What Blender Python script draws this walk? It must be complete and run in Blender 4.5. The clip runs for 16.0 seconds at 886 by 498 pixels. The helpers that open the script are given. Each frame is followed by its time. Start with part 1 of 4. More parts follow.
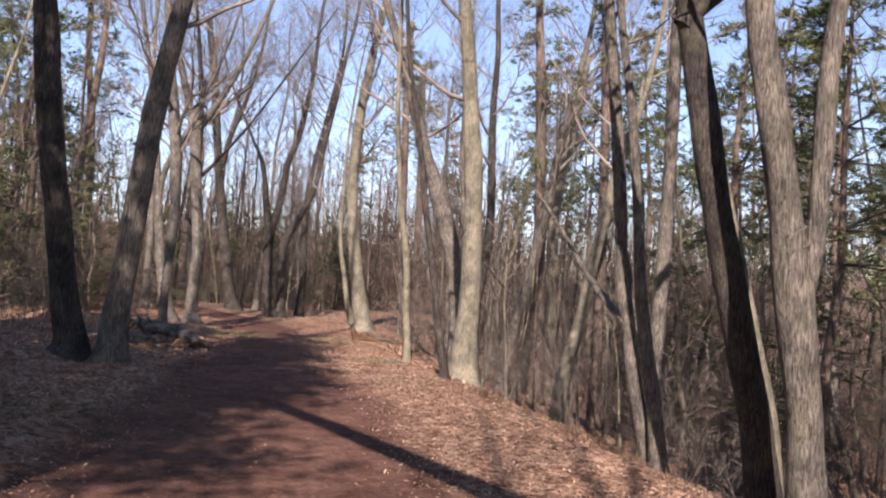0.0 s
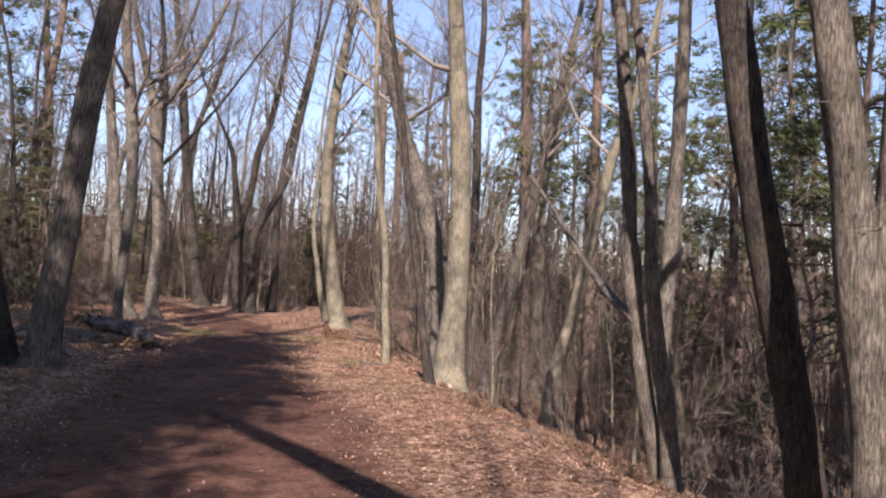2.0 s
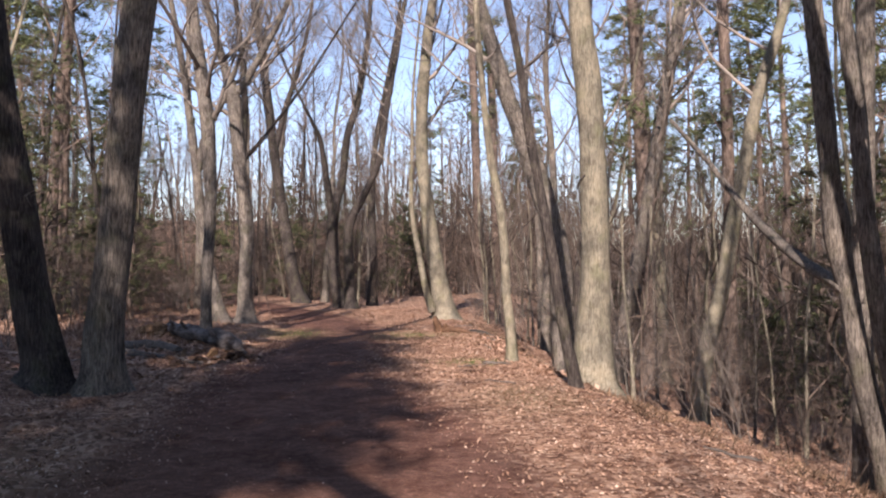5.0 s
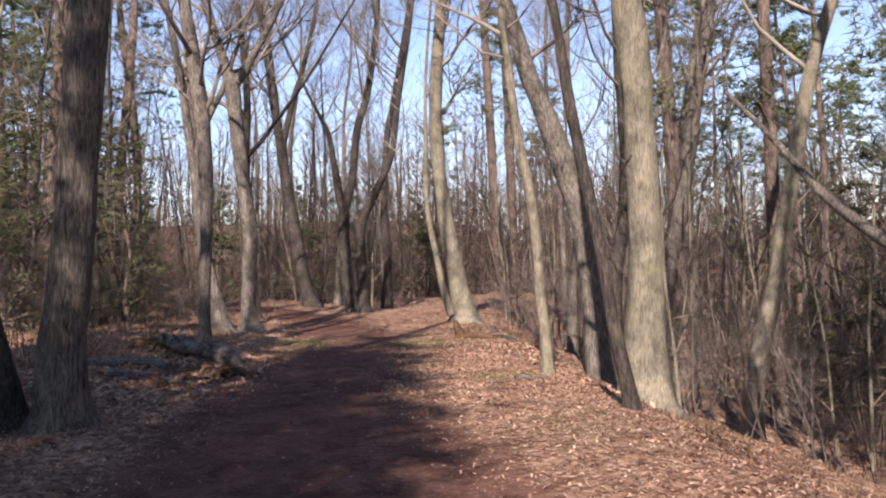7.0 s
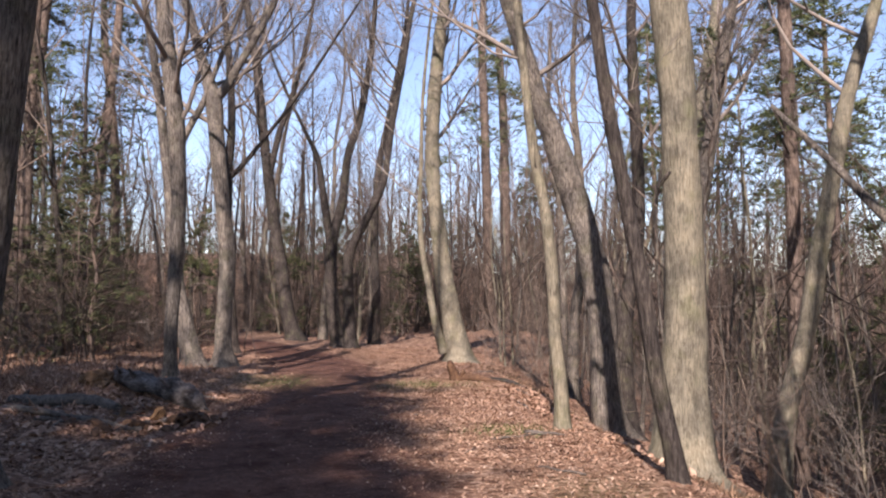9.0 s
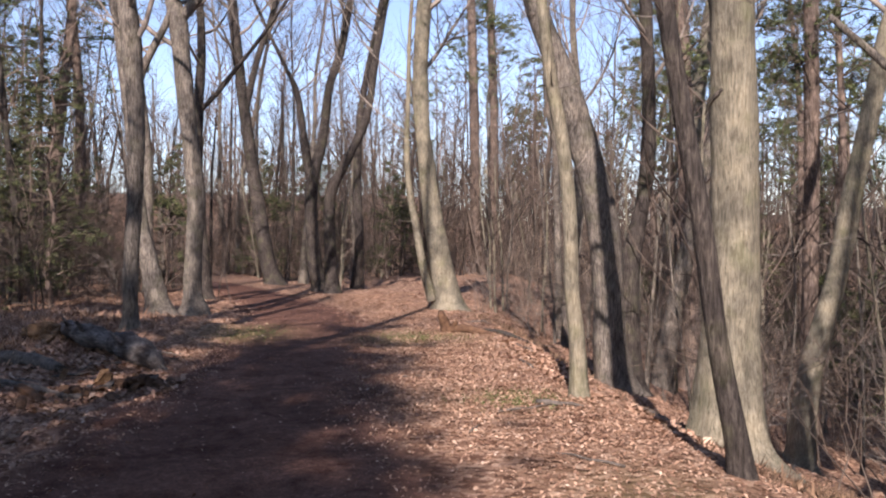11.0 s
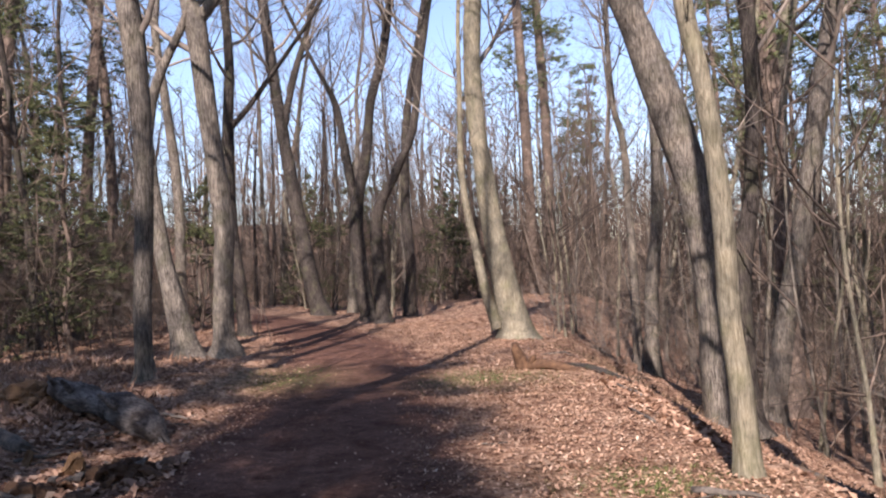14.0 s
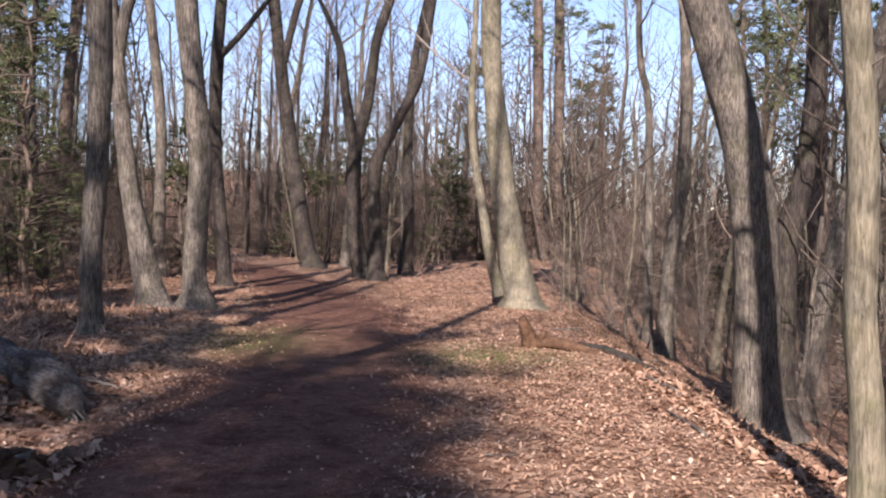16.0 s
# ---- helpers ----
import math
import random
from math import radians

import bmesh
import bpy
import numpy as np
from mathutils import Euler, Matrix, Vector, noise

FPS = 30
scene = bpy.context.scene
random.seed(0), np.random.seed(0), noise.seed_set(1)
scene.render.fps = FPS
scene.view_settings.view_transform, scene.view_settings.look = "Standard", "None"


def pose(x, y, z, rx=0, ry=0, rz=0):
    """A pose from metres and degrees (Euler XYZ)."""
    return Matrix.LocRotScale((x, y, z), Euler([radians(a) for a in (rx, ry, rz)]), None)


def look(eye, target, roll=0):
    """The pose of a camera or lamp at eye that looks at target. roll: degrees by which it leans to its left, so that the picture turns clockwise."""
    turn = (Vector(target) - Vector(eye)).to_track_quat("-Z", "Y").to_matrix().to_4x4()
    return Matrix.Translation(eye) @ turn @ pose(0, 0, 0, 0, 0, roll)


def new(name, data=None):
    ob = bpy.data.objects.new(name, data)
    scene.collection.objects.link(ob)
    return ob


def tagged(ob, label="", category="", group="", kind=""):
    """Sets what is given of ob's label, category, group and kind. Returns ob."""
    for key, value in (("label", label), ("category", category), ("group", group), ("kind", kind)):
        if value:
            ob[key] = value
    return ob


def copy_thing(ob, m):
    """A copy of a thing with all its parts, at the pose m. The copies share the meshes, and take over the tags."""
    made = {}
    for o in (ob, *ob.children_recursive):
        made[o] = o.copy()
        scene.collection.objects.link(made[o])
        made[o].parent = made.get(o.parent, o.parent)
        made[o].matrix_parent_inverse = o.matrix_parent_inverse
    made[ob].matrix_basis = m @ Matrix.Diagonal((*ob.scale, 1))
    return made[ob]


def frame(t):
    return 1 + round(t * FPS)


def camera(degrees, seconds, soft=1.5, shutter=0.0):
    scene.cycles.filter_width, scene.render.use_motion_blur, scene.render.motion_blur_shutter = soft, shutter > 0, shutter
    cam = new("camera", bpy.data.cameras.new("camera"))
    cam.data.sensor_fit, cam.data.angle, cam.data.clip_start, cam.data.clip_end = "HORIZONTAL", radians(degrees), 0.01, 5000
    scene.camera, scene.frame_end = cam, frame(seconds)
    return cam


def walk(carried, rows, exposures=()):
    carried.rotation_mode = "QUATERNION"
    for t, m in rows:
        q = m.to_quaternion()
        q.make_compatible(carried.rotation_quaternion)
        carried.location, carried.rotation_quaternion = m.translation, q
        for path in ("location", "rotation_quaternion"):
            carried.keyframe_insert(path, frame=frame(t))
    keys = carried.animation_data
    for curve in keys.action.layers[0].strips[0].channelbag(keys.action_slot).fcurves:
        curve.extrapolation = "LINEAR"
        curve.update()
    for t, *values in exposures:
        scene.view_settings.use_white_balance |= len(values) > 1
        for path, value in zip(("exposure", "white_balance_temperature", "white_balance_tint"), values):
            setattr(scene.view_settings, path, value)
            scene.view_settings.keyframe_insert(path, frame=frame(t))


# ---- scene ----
cam = camera(55.5, 16.0, soft=2.15)
PATH = [
    (0.0, look((0.000, 0.000, 1.610), (1.528, 9.869, 2.122), 3.22)),
    (0.5, look((0.046, 0.489, 1.583), (1.575, 10.326, 2.527), 3.47)),
    (1.0, look((0.092, 0.979, 1.566), (1.746, 10.742, 2.962), 1.65)),
    (1.5, look((0.134, 1.471, 1.560), (1.143, 11.348, 2.755), 3.95)),
    (2.0, look((0.173, 1.966, 1.562), (1.977, 11.791, 2.038), 3.30)),
    (2.5, look((0.202, 2.466, 1.564), (1.462, 12.366, 2.189), 2.45)),
    (3.0, look((0.216, 2.968, 1.563), (0.755, 12.943, 2.027), 0.66)),
    (3.2, look((0.215, 3.170, 1.562), (0.859, 13.148, 1.717), -0.99)),
    (5.3, look((0.140, 5.285, 1.516), (0.848, 15.255, 1.841), -0.41)),
    (5.5, look((0.139, 5.483, 1.515), (0.792, 15.436, 2.228), 0.65)),
    (6.0, look((0.147, 5.966, 1.524), (1.560, 15.855, 1.990), -2.01)),
    (6.5, look((0.157, 6.446, 1.540), (0.646, 16.413, 2.194), -1.55)),
    (7.0, look((0.158, 6.916, 1.545), (0.671, 16.900, 1.801), -1.82)),
    (7.5, look((0.153, 7.386, 1.530), (0.585, 17.360, 2.107), -3.99)),
    (8.0, look((0.140, 7.846, 1.508), (0.743, 17.809, 2.125), -2.13)),
    (8.5, look((0.127, 8.296, 1.507), (1.248, 18.221, 2.004), -2.91)),
    (9.0, look((0.114, 8.744, 1.513), (0.763, 18.700, 2.190), -0.36)),
    (9.5, look((0.095, 9.194, 1.519), (0.894, 19.156, 1.847), 1.17)),
    (9.7, look((0.091, 9.369, 1.523), (0.951, 19.331, 1.708), -0.76)),
    (11.8, look((0.081, 11.161, 1.575), (0.768, 21.138, 1.561), 1.02)),
    (12.0, look((0.072, 11.342, 1.579), (0.620, 21.326, 1.718), 1.18)),
    (12.5, look((0.037, 11.813, 1.587), (0.568, 21.798, 1.718), 0.05)),
    (13.0, look((0.013, 12.287, 1.582), (0.193, 22.280, 1.922), 1.65)),
    (13.5, look((0.002, 12.759, 1.566), (0.536, 22.743, 1.366), 2.28)),
    (14.0, look((0.002, 13.233, 1.551), (0.267, 23.226, 1.812), -2.74)),
    (14.5, look((0.002, 13.703, 1.535), (0.131, 23.690, 2.022), 0.41)),
    (15.0, look((0.001, 14.170, 1.523), (0.900, 24.130, 1.523), 1.02)),
    (15.5, look((0.001, 14.644, 1.525), (-0.066, 24.638, 1.203), 0.50)),
    (16.0, look((0.000, 15.116, 1.509), (0.275, 25.110, 1.290), 0.98)),
]
walk(cam, PATH, exposures=[(0.0, 1.07, 6530, 25), (1.0, 0.86, 6560, 25), (2.0, 0.98, 6520, 25), (3.0, 1.05, 6520, 25), (6.0, 1.09, 6600, 25), (9.7, 0.97, 6480, 25), (12.5, 1.12, 6450, 24), (16.0, 1.12, 6420, 24)])


# ---- world, sun and exposure ----
SUN_EL, SUN_AZ = radians(34), radians(191)
world = bpy.data.worlds.new("world")
scene.world = world
world.use_nodes = True
sky = world.node_tree.nodes.new("ShaderNodeTexSky")
sky.sky_type, sky.sun_disc = "NISHITA", False
sky.sun_elevation, sky.sun_rotation = SUN_EL, SUN_AZ
sky.air_density, sky.dust_density, sky.ozone_density = 1.0, 0.15, 1.6
backing = world.node_tree.nodes["Background"]
backing.inputs["Strength"].default_value = 0.106
world.node_tree.links.new(sky.outputs["Color"], backing.inputs["Color"])
sun = new("sun", bpy.data.lights.new("sun", "SUN"))
sun.data.energy, sun.data.angle, sun.data.color = 5.0, radians(0.55), (1.0, 0.945, 0.865)
sun.matrix_world = look((0, 0, 30), Vector((0, 0, 30)) - Vector((math.sin(SUN_AZ) * math.cos(SUN_EL), math.cos(SUN_AZ) * math.cos(SUN_EL), math.sin(SUN_EL))))


# ---- materials ----
def shader(name, rough=0.9, spec=0.2):
    mat = bpy.data.materials.new(name)
    mat.use_nodes = True
    nt = mat.node_tree
    bsdf = nt.nodes["Principled BSDF"]
    bsdf.inputs["Roughness"].default_value = rough
    bsdf.inputs["Specular IOR Level"].default_value = spec
    return mat, nt, bsdf


def node(nt, kind, **given):
    n = nt.nodes.new(kind)
    for key, value in given.items():
        n.inputs[key].default_value = value
    return n


def ramp(nt, source, stops):
    n = nt.nodes.new("ShaderNodeValToRGB")
    while len(n.color_ramp.elements) < len(stops):
        n.color_ramp.elements.new(0.5)
    for e, (at, colour) in zip(n.color_ramp.elements, stops):
        e.position, e.color = at, (*colour, 1)
    nt.links.new(source, n.inputs["Fac"])
    return n


def blend(nt, fac, a, b, how="MIX"):
    n = nt.nodes.new("ShaderNodeMix")
    n.data_type, n.blend_type = "RGBA", how
    for socket, value in ((n.inputs[0], fac), (n.inputs[6], a), (n.inputs[7], b)):
        if hasattr(value, "links"):
            nt.links.new(value, socket)
        else:
            socket.default_value = value if isinstance(value, float) else (*value, 1)
    return n.outputs[2]


def bark(name, low, mid, high, scale=1.0, depth=0.9, moss=0.25):
    """Furrowed bark: long ridges up the stem, blotches of lichen, some moss."""
    mat, nt, bsdf = shader(name, 0.92, 0.12)
    coord = nt.nodes.new("ShaderNodeTexCoord")
    info = nt.nodes.new("ShaderNodeObjectInfo")
    place = nt.nodes.new("ShaderNodeVectorMath")
    place.operation = "ADD"
    nt.links.new(coord.outputs["Object"], place.inputs[0])
    shift = nt.nodes.new("ShaderNodeVectorMath")
    shift.operation = "SCALE"
    shift.inputs[0].default_value = (7, 3, 11)
    nt.links.new(info.outputs["Random"], shift.inputs["Scale"])
    nt.links.new(shift.outputs[0], place.inputs[1])
    stretch = nt.nodes.new("ShaderNodeVectorMath")
    stretch.operation = "MULTIPLY"
    stretch.inputs[1].default_value = (42 * scale, 42 * scale, 5.2 * scale)
    nt.links.new(place.outputs[0], stretch.inputs[0])
    ridges = node(nt, "ShaderNodeTexNoise", Scale=1.0, Detail=7.0, Roughness=0.72, Distortion=0.75)
    nt.links.new(stretch.outputs[0], ridges.inputs["Vector"])
    blot = node(nt, "ShaderNodeTexNoise", Scale=2.3, Detail=7.0, Roughness=0.68)
    nt.links.new(place.outputs[0], blot.inputs["Vector"])
    tone = ramp(nt, ridges.outputs["Fac"], [(0.36, low), (0.5, mid), (0.65, high)])
    patch = ramp(nt, blot.outputs["Fac"], [(0.34, (0.55, 0.56, 0.58)), (0.5, (0.95, 0.95, 0.94)), (0.66, (1.3, 1.27, 1.2))])
    colour = blend(nt, 1.0, tone.outputs["Color"], patch.outputs["Color"], "MULTIPLY")
    green = node(nt, "ShaderNodeTexNoise", Scale=3.1, Detail=5.0)
    nt.links.new(place.outputs[0], green.inputs["Vector"])
    where = ramp(nt, green.outputs["Fac"], [(0.52, (0, 0, 0)), (0.72, (moss, moss, moss))])
    colour = blend(nt, where.outputs["Color"], colour, (0.12, 0.125, 0.055))
    nt.links.new(colour, bsdf.inputs["Base Color"])
    bump = node(nt, "ShaderNodeBump", Strength=depth, Distance=0.03)
    nt.links.new(ridges.outputs["Fac"], bump.inputs["Height"])
    nt.links.new(bump.outputs["Normal"], bsdf.inputs["Normal"])
    return mat


BARK = {
    "grey": bark("bark_grey", (0.038, 0.032, 0.026), (0.14, 0.119, 0.097), (0.28, 0.243, 0.2)),
    # dark bark, deepened further to put the shade on near trunks into its colour
    "dark": bark("bark_dark_and_shaded", (0.02, 0.0165, 0.0145), (0.058, 0.048, 0.041), (0.125, 0.105, 0.088)),
    "pale": bark("bark_pale", (0.095, 0.083, 0.057), (0.195, 0.17, 0.122), (0.30, 0.268, 0.197), 1.25, 0.6, 0.4),
    "pine": bark("bark_pine", (0.05, 0.036, 0.029), (0.14, 0.103, 0.081), (0.26, 0.20, 0.16), 0.7, 0.6, 0.1),
}


def plain(name, low, high, scale=3.0, rough=0.85, bump=0.0):
    mat, nt, bsdf = shader(name, rough)
    coord = nt.nodes.new("ShaderNodeTexCoord")
    n = node(nt, "ShaderNodeTexNoise", Scale=scale, Detail=5.0, Roughness=0.65)
    nt.links.new(coord.outputs["Object"], n.inputs["Vector"])
    c = ramp(nt, n.outputs["Fac"], [(0.32, low), (0.68, high)])
    geo = nt.nodes.new("ShaderNodeNewGeometry")
    each = ramp(nt, geo.outputs["Random Per Island"], [(0.0, (0.4, 0.4, 0.4)), (0.7, (1.0, 0.97, 0.93)), (1.0, (1.7, 1.62, 1.5))])
    nt.links.new(blend(nt, 1.0, c.outputs["Color"], each.outputs["Color"], "MULTIPLY"), bsdf.inputs["Base Color"])
    if bump:
        b = node(nt, "ShaderNodeBump", Strength=bump, Distance=0.02)
        nt.links.new(n.outputs["Fac"], b.inputs["Height"])
        nt.links.new(b.outputs["Normal"], bsdf.inputs["Normal"])
    return mat


def weathered(name, low, high, turn):
    """Barkless wood with grain and cracks that run level, along the given heading."""
    mat, nt, bsdf = shader(name, 0.9)
    coord = nt.nodes.new("ShaderNodeTexCoord")
    spin = nt.nodes.new("ShaderNodeVectorRotate")
    spin.rotation_type = "Z_AXIS"
    spin.inputs["Angle"].default_value = radians(turn)
    nt.links.new(coord.outputs["Object"], spin.inputs["Vector"])
    stretch = nt.nodes.new("ShaderNodeVectorMath")
    stretch.operation = "MULTIPLY"
    stretch.inputs[1].default_value = (4.5, 38, 38)
    nt.links.new(spin.outputs[0], stretch.inputs[0])
    grain = node(nt, "ShaderNodeTexNoise", Scale=1.0, Detail=6.0, Roughness=0.7, Distortion=0.6)
    nt.links.new(stretch.outputs[0], grain.inputs["Vector"])
    stain = node(nt, "ShaderNodeTexNoise", Scale=4.0, Detail=5.0)
    nt.links.new(coord.outputs["Object"], stain.inputs["Vector"])
    tone = ramp(nt, grain.outputs["Fac"], [(0.34, low), (0.68, high)])
    blot = ramp(nt, stain.outputs["Fac"], [(0.38, (0.35, 0.3, 0.27)), (0.56, (1.0, 1.0, 1.0))])
    nt.links.new(blend(nt, 1.0, tone.outputs["Color"], blot.outputs["Color"], "MULTIPLY"), bsdf.inputs["Base Color"])
    b = node(nt, "ShaderNodeBump", Strength=1.0, Distance=0.03)
    nt.links.new(grain.outputs["Fac"], b.inputs["Height"])
    nt.links.new(b.outputs["Normal"], bsdf.inputs["Normal"])
    return mat


OLDLOG = weathered("old_log_wood", (0.04, 0.033, 0.03), (0.27, 0.235, 0.205), 45)
TWIG = plain("twig_bark", (0.095, 0.081, 0.069), (0.24, 0.21, 0.18), 2.0)
# far twigs; also the darker colour for brush in shade
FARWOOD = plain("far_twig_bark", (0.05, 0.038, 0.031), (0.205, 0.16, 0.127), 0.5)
# paler brush colour, with the open bank's sunlight painted in
SUNLIT_BRUSH = plain("sunlit_brush_stems", (0.115, 0.09, 0.07), (0.38, 0.305, 0.24), 0.7)
WEED = plain("dead_weeds", (0.075, 0.048, 0.032), (0.22, 0.145, 0.092), 2.0)
NEEDLE = plain("pine_needles", (0.06, 0.082, 0.034), (0.145, 0.165, 0.07), 1.5, 0.6)
HEMLOCK = plain("hemlock_needles", (0.045, 0.056, 0.025), (0.105, 0.115, 0.05), 2.0, 0.6)
LOGWOOD = plain("weathered_log_wood", (0.045, 0.037, 0.031), (0.2, 0.172, 0.145), 16.0, 0.9, 1.0)
CUTWOOD = plain("orange_cut_wood", (0.12, 0.068, 0.036), (0.30, 0.185, 0.1), 9.0, 0.85, 0.4)
ROTWOOD = plain("rotten_red_wood", (0.045, 0.026, 0.017), (0.175, 0.10, 0.058), 11.0, 0.92, 0.9)
GRASS = plain("short_green_grass", (0.06, 0.085, 0.025), (0.14, 0.16, 0.06), 2.0, 0.7)


def leaf_material():
    """Dry fallen leaves: each leaf its own shade of tan, copper or brown."""
    mat, nt, bsdf = shader("dry_leaves", 0.7, 0.3)
    geo = nt.nodes.new("ShaderNodeNewGeometry")
    c = ramp(nt, geo.outputs["Random Per Island"], [(0.0, (0.13, 0.068, 0.042)), (0.35, (0.255, 0.146, 0.09)), (0.65, (0.36, 0.222, 0.143)), (0.94, (0.46, 0.31, 0.212)), (1.0, (0.54, 0.41, 0.30))])
    coord = nt.nodes.new("ShaderNodeTexCoord")
    drift = node(nt, "ShaderNodeTexNoise", Scale=2.6, Detail=4.0, Roughness=0.6, Distortion=0.8)
    nt.links.new(coord.outputs["Object"], drift.inputs["Vector"])
    patch = ramp(nt, drift.outputs["Fac"], [(0.36, (0.66, 0.60, 0.58)), (0.52, (1.0, 1.0, 1.0)), (0.66, (1.16, 1.17, 1.16))])
    nt.links.new(blend(nt, 1.0, c.outputs["Color"], patch.outputs["Color"], "MULTIPLY"), bsdf.inputs["Base Color"])
    return mat


LEAF = leaf_material()


def ground_material():
    """Leaf-strewn forest floor with a trodden reddish-brown earth path (the 'path' attribute says where) and mossy patches."""
    mat, nt, bsdf = shader("forest_floor", 0.95, 0.1)
    coord = nt.nodes.new("ShaderNodeTexCoord")
    big = node(nt, "ShaderNodeTexNoise", Scale=0.45, Detail=6.0, Roughness=0.6)
    fine = node(nt, "ShaderNodeTexNoise", Scale=14.0, Detail=6.0, Roughness=0.75)
    cells = node(nt, "ShaderNodeTexVoronoi", Scale=17.0, Randomness=1.0)
    for n in (big, fine, cells):
        nt.links.new(coord.outputs["Object"], n.inputs["Vector"])
    sep = nt.nodes.new("ShaderNodeSeparateColor")
    nt.links.new(cells.outputs["Color"], sep.inputs[0])
    litter = ramp(nt, sep.outputs[0], [(0.0, (0.10, 0.055, 0.037)), (0.35, (0.215, 0.126, 0.083)), (0.7, (0.33, 0.208, 0.138)), (1.0, (0.45, 0.315, 0.22))])
    grit = node(nt, "ShaderNodeTexNoise", Scale=60.0, Detail=4.0, Roughness=0.8)
    nt.links.new(coord.outputs["Object"], grit.inputs["Vector"])
    speck = ramp(nt, grit.outputs["Fac"], [(0.36, (0.55, 0.53, 0.52)), (0.55, (1.0, 1.0, 1.0)), (0.68, (1.75, 1.65, 1.55))])
    earth = ramp(nt, fine.outputs["Fac"], [(0.3, (0.088, 0.044, 0.031)), (0.55, (0.17, 0.092, 0.066)), (0.75, (0.27, 0.163, 0.119))])
    mask = nt.nodes.new("ShaderNodeAttribute")
    mask.attribute_name = "path"
    rim = nt.nodes.new("ShaderNodeMath")
    rim.operation = "MULTIPLY_ADD"
    nt.links.new(fine.outputs["Fac"], rim.inputs[0])
    rim.inputs[1].default_value = 0.7
    nt.links.new(mask.outputs["Fac"], rim.inputs[2])
    edge = ramp(nt, rim.outputs[0], [(0.5, (0, 0, 0)), (1.15, (1, 1, 1))])
    soil = blend(nt, 1.0, earth.outputs["Color"], speck.outputs["Color"], "MULTIPLY")
    colour = blend(nt, edge.outputs["Color"], litter.outputs["Color"], soil)
    wash = ramp(nt, big.outputs["Fac"], [(0.3, (0.72, 0.70, 0.70)), (0.7, (1.15, 1.12, 1.08))])
    colour = blend(nt, 1.0, colour, wash.outputs["Color"], "MULTIPLY")
    drift = node(nt, "ShaderNodeTexNoise", Scale=2.6, Detail=4.0, Roughness=0.6, Distortion=0.8)
    nt.links.new(coord.outputs["Object"], drift.inputs["Vector"])
    patch = ramp(nt, drift.outputs["Fac"], [(0.36, (0.66, 0.60, 0.58)), (0.52, (1.0, 1.0, 1.0)), (0.66, (1.16, 1.17, 1.16))])
    colour = blend(nt, 1.0, colour, patch.outputs["Color"], "MULTIPLY")
    moss = nt.nodes.new("ShaderNodeAttribute")
    moss.attribute_name = "moss"
    both = nt.nodes.new("ShaderNodeMath")
    both.operation = "MULTIPLY"
    nt.links.new(moss.outputs["Fac"], both.inputs[0])
    nt.links.new(fine.outputs["Fac"], both.inputs[1])
    colour = blend(nt, both.outputs[0], colour, (0.13, 0.135, 0.05))
    nt.links.new(colour, bsdf.inputs["Base Color"])
    bump = node(nt, "ShaderNodeBump", Strength=0.8, Distance=0.03)
    nt.links.new(fine.outputs["Fac"], bump.inputs["Height"])
    nt.links.new(bump.outputs["Normal"], bsdf.inputs["Normal"])
    return mat


# ---- the lie of the land ----
def smooth(a, b, v):
    v = np.clip((np.asarray(v, float) - a) / (b - a), 0, 1)
    return v * v * (3 - 2 * v)


def centre(y):
    """The middle line of the path, which bends to the left beyond thirty metres."""
    y = np.asarray(y, float)
    return 0.25 - 0.012 * np.maximum(y - 24, 0) ** 2 * (y < 44) - np.where(y >= 44, 4.8 + 0.48 * (y - 44), 0)


def middle(y):
    """The middle of the bare earth, which narrows beyond the first trees."""
    return centre(y) - 0.75 - 0.6 * smooth(11, 19, y)


def half(y):
    return 1.75 - 0.4 * smooth(11, 19, y)


def brink(y):
    """Where the bank begins to fall away."""
    y = np.asarray(y, float)
    return 3.3 - 0.6 * smooth(6, 17, y) - 0.25 * smooth(24, 34, y) + 6 * smooth(36, 60, y)


def height(x, y):
    x, y = np.asarray(x, float), np.asarray(y, float)
    off = np.maximum(x - brink(y) + 0.35, 0)
    fall = 0.44 * (np.sqrt(off**2 + 0.16) - 0.4)
    z = -4.4 * (1 - np.exp(-fall / 4.4)) * (1 + 0.25 * smooth(0, 3, fall))
    z = z + 3.0 * smooth(30, 80, x) + 10.0 * smooth(62, 140, np.hypot(x, y - 10))
    lip = brink(y) + 0.08 + 0.13 * np.sin(1.1 * y + 0.5) + 0.07 * np.sin(2.9 * y)
    z = z - 0.42 * smooth(0.0, 0.17, x - lip) * smooth(17.5, 20, y) * smooth(31, 27, y) * (0.7 + 0.3 * np.sin(1.7 * y))
    beside = smooth(1.9, 3.4, np.abs(x - centre(y)))
    z = z + beside * (0.07 * np.sin(1.3 * x + 0.7 * y) * np.sin(0.9 * y - 0.6 * x) + 0.05 * np.sin(3.1 * x + 1.0) * np.sin(2.7 * y)) * smooth(200, 60, np.hypot(x, y))
    return z + 0.12 * smooth(-2.6, -6, x) - 0.03 * (1 - beside)


def ground_z(x, y):
    return float(height(x, y))


def spaced(near, far, fine, stretch=1.16):
    out, step = [near[0]], fine
    while out[-1] < near[1]:
        out.append(out[-1] + fine)
    while out[-1] < far[1]:
        step *= stretch
        out.append(out[-1] + step)
    step = fine
    while out[0] > far[0]:
        step *= stretch
        out.insert(0, out[0] - step)
    return np.array(out)


